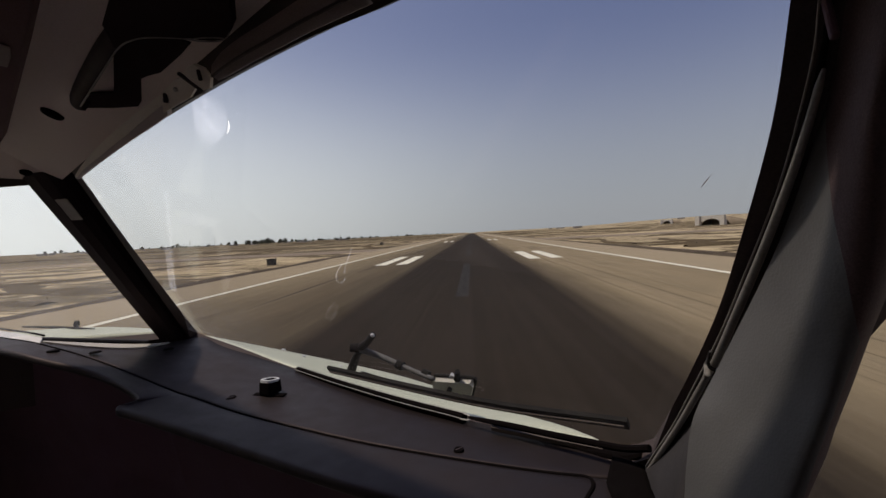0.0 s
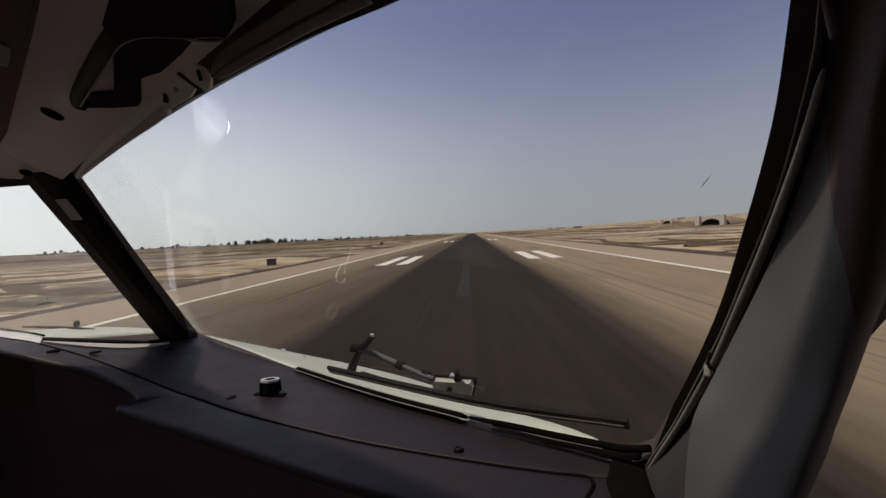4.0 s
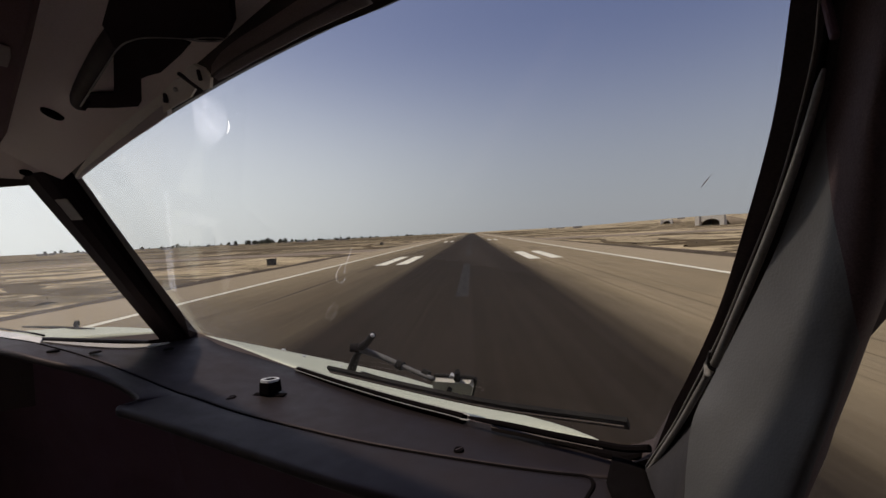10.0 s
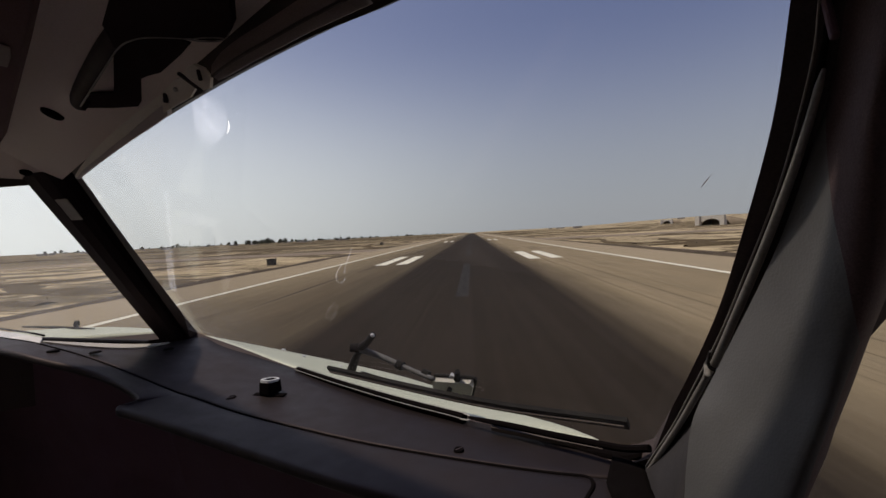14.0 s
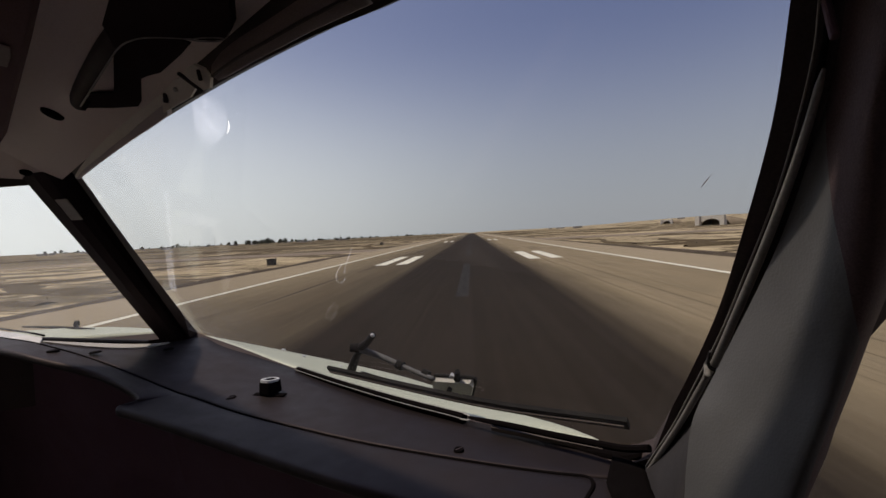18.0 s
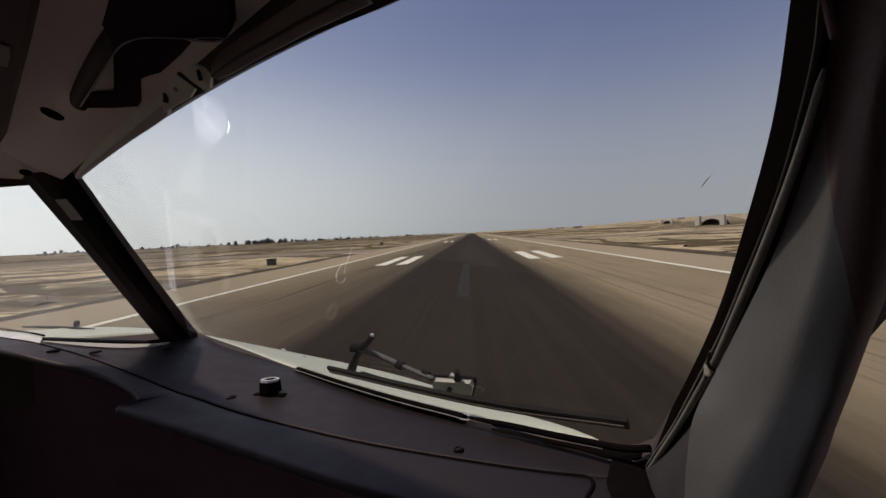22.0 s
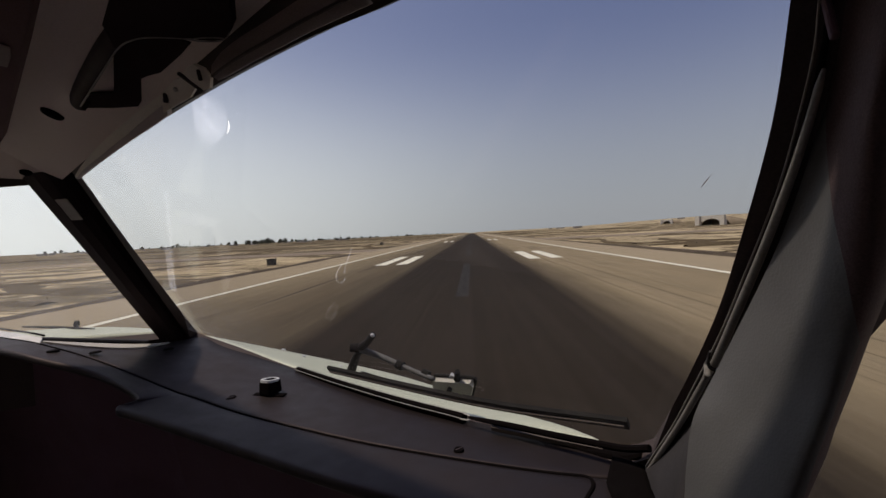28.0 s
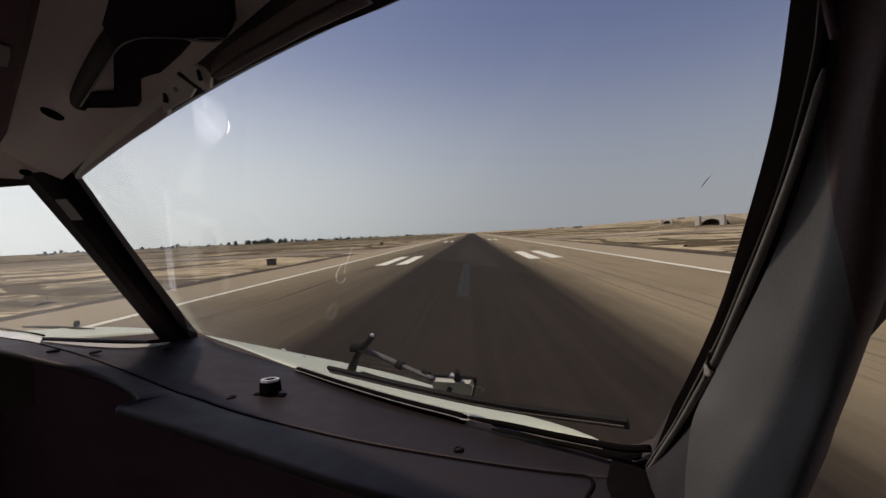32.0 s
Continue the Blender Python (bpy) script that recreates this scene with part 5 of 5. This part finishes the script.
# far trees, sheds and masts along the horizon
def tree(x, y, h, seed):
    rng = random.Random(seed)
    ob = thing("far_tree", "dusty dark green tree on the far plain", "tree", (x, y, ground_height(x, y) - 0.3), group="far trees")
    bm = bmesh.new()
    tube(bm, [(0, 0, 0), (0.1 * h * rng.uniform(-1, 1) * 0.3, 0, h * 0.35), (0, 0, h * 0.6)], [h * 0.03, h * 0.022, h * 0.01], 6)
    for k in range(4):
        a = rng.uniform(0, 6.28)
        tube(bm, [(0, 0, h * 0.35), (math.cos(a) * h * 0.2, math.sin(a) * h * 0.2, h * 0.6)], [h * 0.014, h * 0.006], 5)
    part("trunk", bm, M_BARK, ob)
    vs, fs = [], []
    for k in range(420):
        a, r, z = rng.uniform(0, 6.28), h * 0.38 * math.sqrt(rng.random()), h * rng.uniform(0.34, 1.0)
        r *= math.sin(min(1.0, max(0.08, (z / h - 0.26) / 0.74)) * math.pi * 0.93) ** 0.6
        c = Vector((r * math.cos(a), r * math.sin(a), z + h * 0.05 * rng.uniform(-1, 1)))
        q = Euler((rng.uniform(0, 6), rng.uniform(0, 6), rng.uniform(0, 6))).to_matrix()
        d = h * rng.uniform(0.03, 0.065)
        i = len(vs)
        vs += [tuple(c + q @ Vector(p)) for p in ((-d, -d * 0.5, 0), (d, -d * 0.4, 0.2 * d), (d * 0.6, d * 0.7, 0), (-d * 0.7, d * 0.5, 0.3 * d))]
        fs += [(i, i + 1, i + 2), (i, i + 2, i + 3)]
    crown = bpy.data.meshes.new("crown")
    crown.from_pydata(vs, [], fs)
    crown.materials.append(M_LEAF)
    cr = new("crown", crown)
    cr.parent = ob
    return ob


rng = random.Random(5)
kinds = [tree(-560 - 30 * k, 1150 + 20 * k, 9 + 2 * k, k) for k in range(4)]
for lo, hi, dist, count in ((-30, -22.5, 1150, 26), (-24, -14, 1700, 22), (-42, -31, 1500, 18), (-14, -5, 2300, 18), (-50, -20, 2100, 70), (-22, -4, 2600, 40)):
    for k in range(count):
        az, d = radians(rng.uniform(lo, hi)), dist * rng.uniform(0.92, 1.15)
        x, y = d * math.sin(az), d * math.cos(az)
        ob = copy_thing(kinds[rng.randrange(4)], pose(x, y, ground_height(x, y) - 0.3, 0, 0, rng.uniform(0, 360)))
        ob.scale = [rng.uniform(0.6, 1.15)] * 3
for k in range(22):
    az, d = radians(rng.uniform(-50, -4) if k < 15 else rng.uniform(6, 30)), rng.uniform(1400, 2600)
    x, y = d * math.sin(az), d * math.cos(az)
    w, h = rng.uniform(14, 46), rng.uniform(4, 8)
    shed = thing("far_shed", "low pale flat-roofed building on the far plain", "building", (x, y, ground_height(x, y) - 0.5), group="far buildings")
    shed.rotation_euler[2] = rng.uniform(-0.4, 0.4)
    part("walls", block(bmesh.new(), (w, 12, h), (0, 0, h / 2)), M_BUILDING, shed)
    part("flat_roof", block(bmesh.new(), (w + 0.8, 12.8, 0.5), (0, 0, h + 0.25), bevel=0.1), M_CONCRETE, shed)
    for j in range(max(2, int(w / 7))):
        part("window_opening", block(bmesh.new(), (1.8, 0.3, 1.6), (-w / 2 + 3.5 + 7 * j * (w - 7) / max(7, 7 * (int(w / 7) - 1)), -6.05, h * 0.55)), M_DARKBOX, shed)
for x, y, h in ((-480, 660, 16), (-760, 1150, 30), (-430, 1300, 24), (150, 1900, 30)):
    mast = thing("far_mast", "thin dark lattice mast on the plain", "mast", (x, y, ground_height(x, y) - 0.3), group="far masts")
    for a in range(3):
        part("mast_leg", tube(bmesh.new(), [(0.9 * math.cos(a * 2.1), 0.9 * math.sin(a * 2.1), 0), (0.15 * math.cos(a * 2.1), 0.15 * math.sin(a * 2.1), h)], 0.14, 5), M_DARKBOX, mast)
    for j in range(6):
        z = h * (j + 0.5) / 6.5
        r = 0.9 - 0.75 * z / h
        part("mast_brace", tube(bmesh.new(), [(r * math.cos(a * 2.1), r * math.sin(a * 2.1), z) for a in range(3)], 0.08, 4), M_DARKBOX, mast)

# low winding banks of scraped earth and scrub over the sand on both sides of the runway
brng = random.Random(23)
for s in (-1, 1):
    vs, fs = [], []
    for k in range(150):
        far = brng.random() ** 1.7
        x0, y0 = CENTRE + s * (37 + 520 * brng.random() ** 1.5), 12 + 1400 * far
        heading = brng.uniform(-28, 28) if k % 4 else brng.uniform(70, 110)
        length, wide, high = brng.uniform(25, 90) * (1 + 2.2 * far), brng.uniform(0.8, 2.2) * (1 + 1.3 * far), brng.uniform(0.18, 0.50) * (1 + 1.2 * far)
        steps, prev = int(length / 2.5), None
        for q in range(steps + 1):
            d = (q / steps - 0.5) * length
            bend = 7 * fractal(k * 5.1 + s, d, 0.03, 3)
            a = radians(heading)
            x, y = x0 + d * math.cos(a) - bend * math.sin(a), y0 + d * math.sin(a) + bend * math.cos(a)
            if abs(x - CENTRE) < 36 or (s < 0 and 116 < y < 156) or (s > 0 and 164 < y < 206):
                prev = None
                continue
            fade = min(1.0, 5 * (0.5 - abs(q / steps - 0.5)))
            h = high * fade * (0.55 + 0.9 * abs(fractal(x, y, 0.21, 3)))
            w = wide * (0.35 + 0.65 * fade) * (0.8 + 0.8 * abs(fractal(x + 50, y, 0.13, 3)))
            z, i = ground_height(x, y), len(vs)
            for off, up in ((-1.0, -0.12), (-0.45, 0.62), (0.05, 1.0), (0.5, 0.5), (1.0, -0.12)):
                vs.append((x - off * w * math.sin(a), y + off * w * math.cos(a), z + (h * up if up > 0 else -0.10) + 0.02))
            if prev is not None:
                fs += [(prev + c, prev + c + 1, i + c + 1, i + c) for c in range(4)]
            prev = i
    me = bpy.data.meshes.new("scrub_bank")
    me.from_pydata(vs, [], fs)
    me.materials.append(M_BANK)
    tagged(new("scrub_bank", me), "low winding banks of dark earth and dry scrub on the sand", "earth bank", kind="stuff")

# dry scrub and stones scattered over the sand beside the pavements
vs, fs = [], []
for k in range(3000):
    s = rng.choice((-1, 1))
    y = -60 + 700 * rng.random() ** 1.6
    x = CENTRE + s * (36 + 190 * rng.random() ** 1.5)
    if fractal(x, y, 0.018, 3) + rng.uniform(-0.5, 0.5) < 0.05:
        continue
    if (s < 0 and 114 < y < 158) or (s > 0 and 162 < y < 208):
        continue
    z, r = ground_height(x, y), rng.uniform(0.06, 0.24)
    for j in range(4):
        a = rng.uniform(0, 6.28)
        i = len(vs)
        dx, dy = math.cos(a) * r, math.sin(a) * r
        vs += [(x - dy * 0.5, y + dx * 0.5, z - 0.05), (x + dy * 0.5, y - dx * 0.5, z - 0.05), (x + dx, y + dy, z + r * rng.uniform(0.5, 1.0)), (x + dx * 0.3 - dy * 0.4, y + dy * 0.3 + dx * 0.4, z + r * rng.uniform(0.6, 1.1))]
        fs += [(i, i + 1, i + 2), (i, i + 2, i + 3)]
me = bpy.data.meshes.new("dry_scrub")
me.from_pydata(vs, [], fs)
me.materials.append(M_SCRUB)
tagged(new("dry_scrub", me), "scattered low brown desert scrub on the sand", "scrub", kind="stuff")


# ---- the approach side of the airfield, overflown before the runway ----
def ribbon(points, half, lift, ragged, material, name, label, category):
    """A strip laid over the ground along a winding line, with ragged edges."""
    bm = bmesh.new()
    line = spline([(x, y, 0) for x, y in points], 14)
    prev = None
    for k, p in enumerate(line):
        d = (line[min(k + 1, len(line) - 1)] - line[max(k - 1, 0)]).normalized()
        side = Vector((d.y, -d.x, 0))
        w1, w2 = (half * (1 + ragged * fractal(k * 3.3, 7 * q, 0.31)) for q in (1, 2))
        row = []
        for off in (-w1, -w1 * 0.3, w2 * 0.3, w2):
            q = p + side * off
            row.append(bm.verts.new((q.x, q.y, ground_height(q.x, q.y) + lift)))
        if prev:
            for a in range(3):
                bm.faces.new((prev[a], prev[a + 1], row[a + 1], row[a]))
        prev = row
    return tagged(part(name, bm, material, smooth=True), label, category, kind="structure")


ribbon([(75, -1330), (70, -1290), (52, -1255), (58, -1215), (45, -1170), (62, -1120), (48, -1060), (30, -1010)], 4.5, 0.05, 0.5, M_DARKEARTH, "dry_gully", "dark winding dry gully in pale sand", "gully")
ribbon([(-12, -1400), (-6, -1250), (-9, -1100), (-3, -950), (-4, -820)], 2.2, 0.04, 0.3, M_EARTH, "dirt_track", "pale straight dirt track across the desert", "dirt track")
ribbon([(-420, -960), (-180, -905), (0, -880), (170, -850), (330, -700), (520, -640)], 5.0, 0.04, 0.4, M_DARKEARTH, "earth_bank", "low dark earth bank across the desert", "earth bank")
ribbon([(-300, -640), (-60, -620), (120, -610), (420, -630)], 4.0, 0.04, 0.2, M_EARTH, "dirt_road", "pale dirt road crossing before the runway", "dirt road")
# worn yellow guide lines on the pavement before the threshold
for x0, y0, x1, y1 in ((CENTRE - 14, -398, CENTRE, -366), (CENTRE + 14, -398, CENTRE, -366), (CENTRE - 2, -440, CENTRE + 20, -462), (CENTRE + 2, -372, CENTRE + 12, -378)):
    d = Vector((x1 - x0, y1 - y0, 0))
    bm = bmesh.new()
    block(bm, (0.5, d.length, 0.004), ((x0 + x1) / 2, (y0 + y1) / 2, 0.005), (0, 0, math.degrees(math.atan2(-d.x, d.y))))
    part("yellow_line", bm, M_YELLOW, runway, "worn yellow guide line")
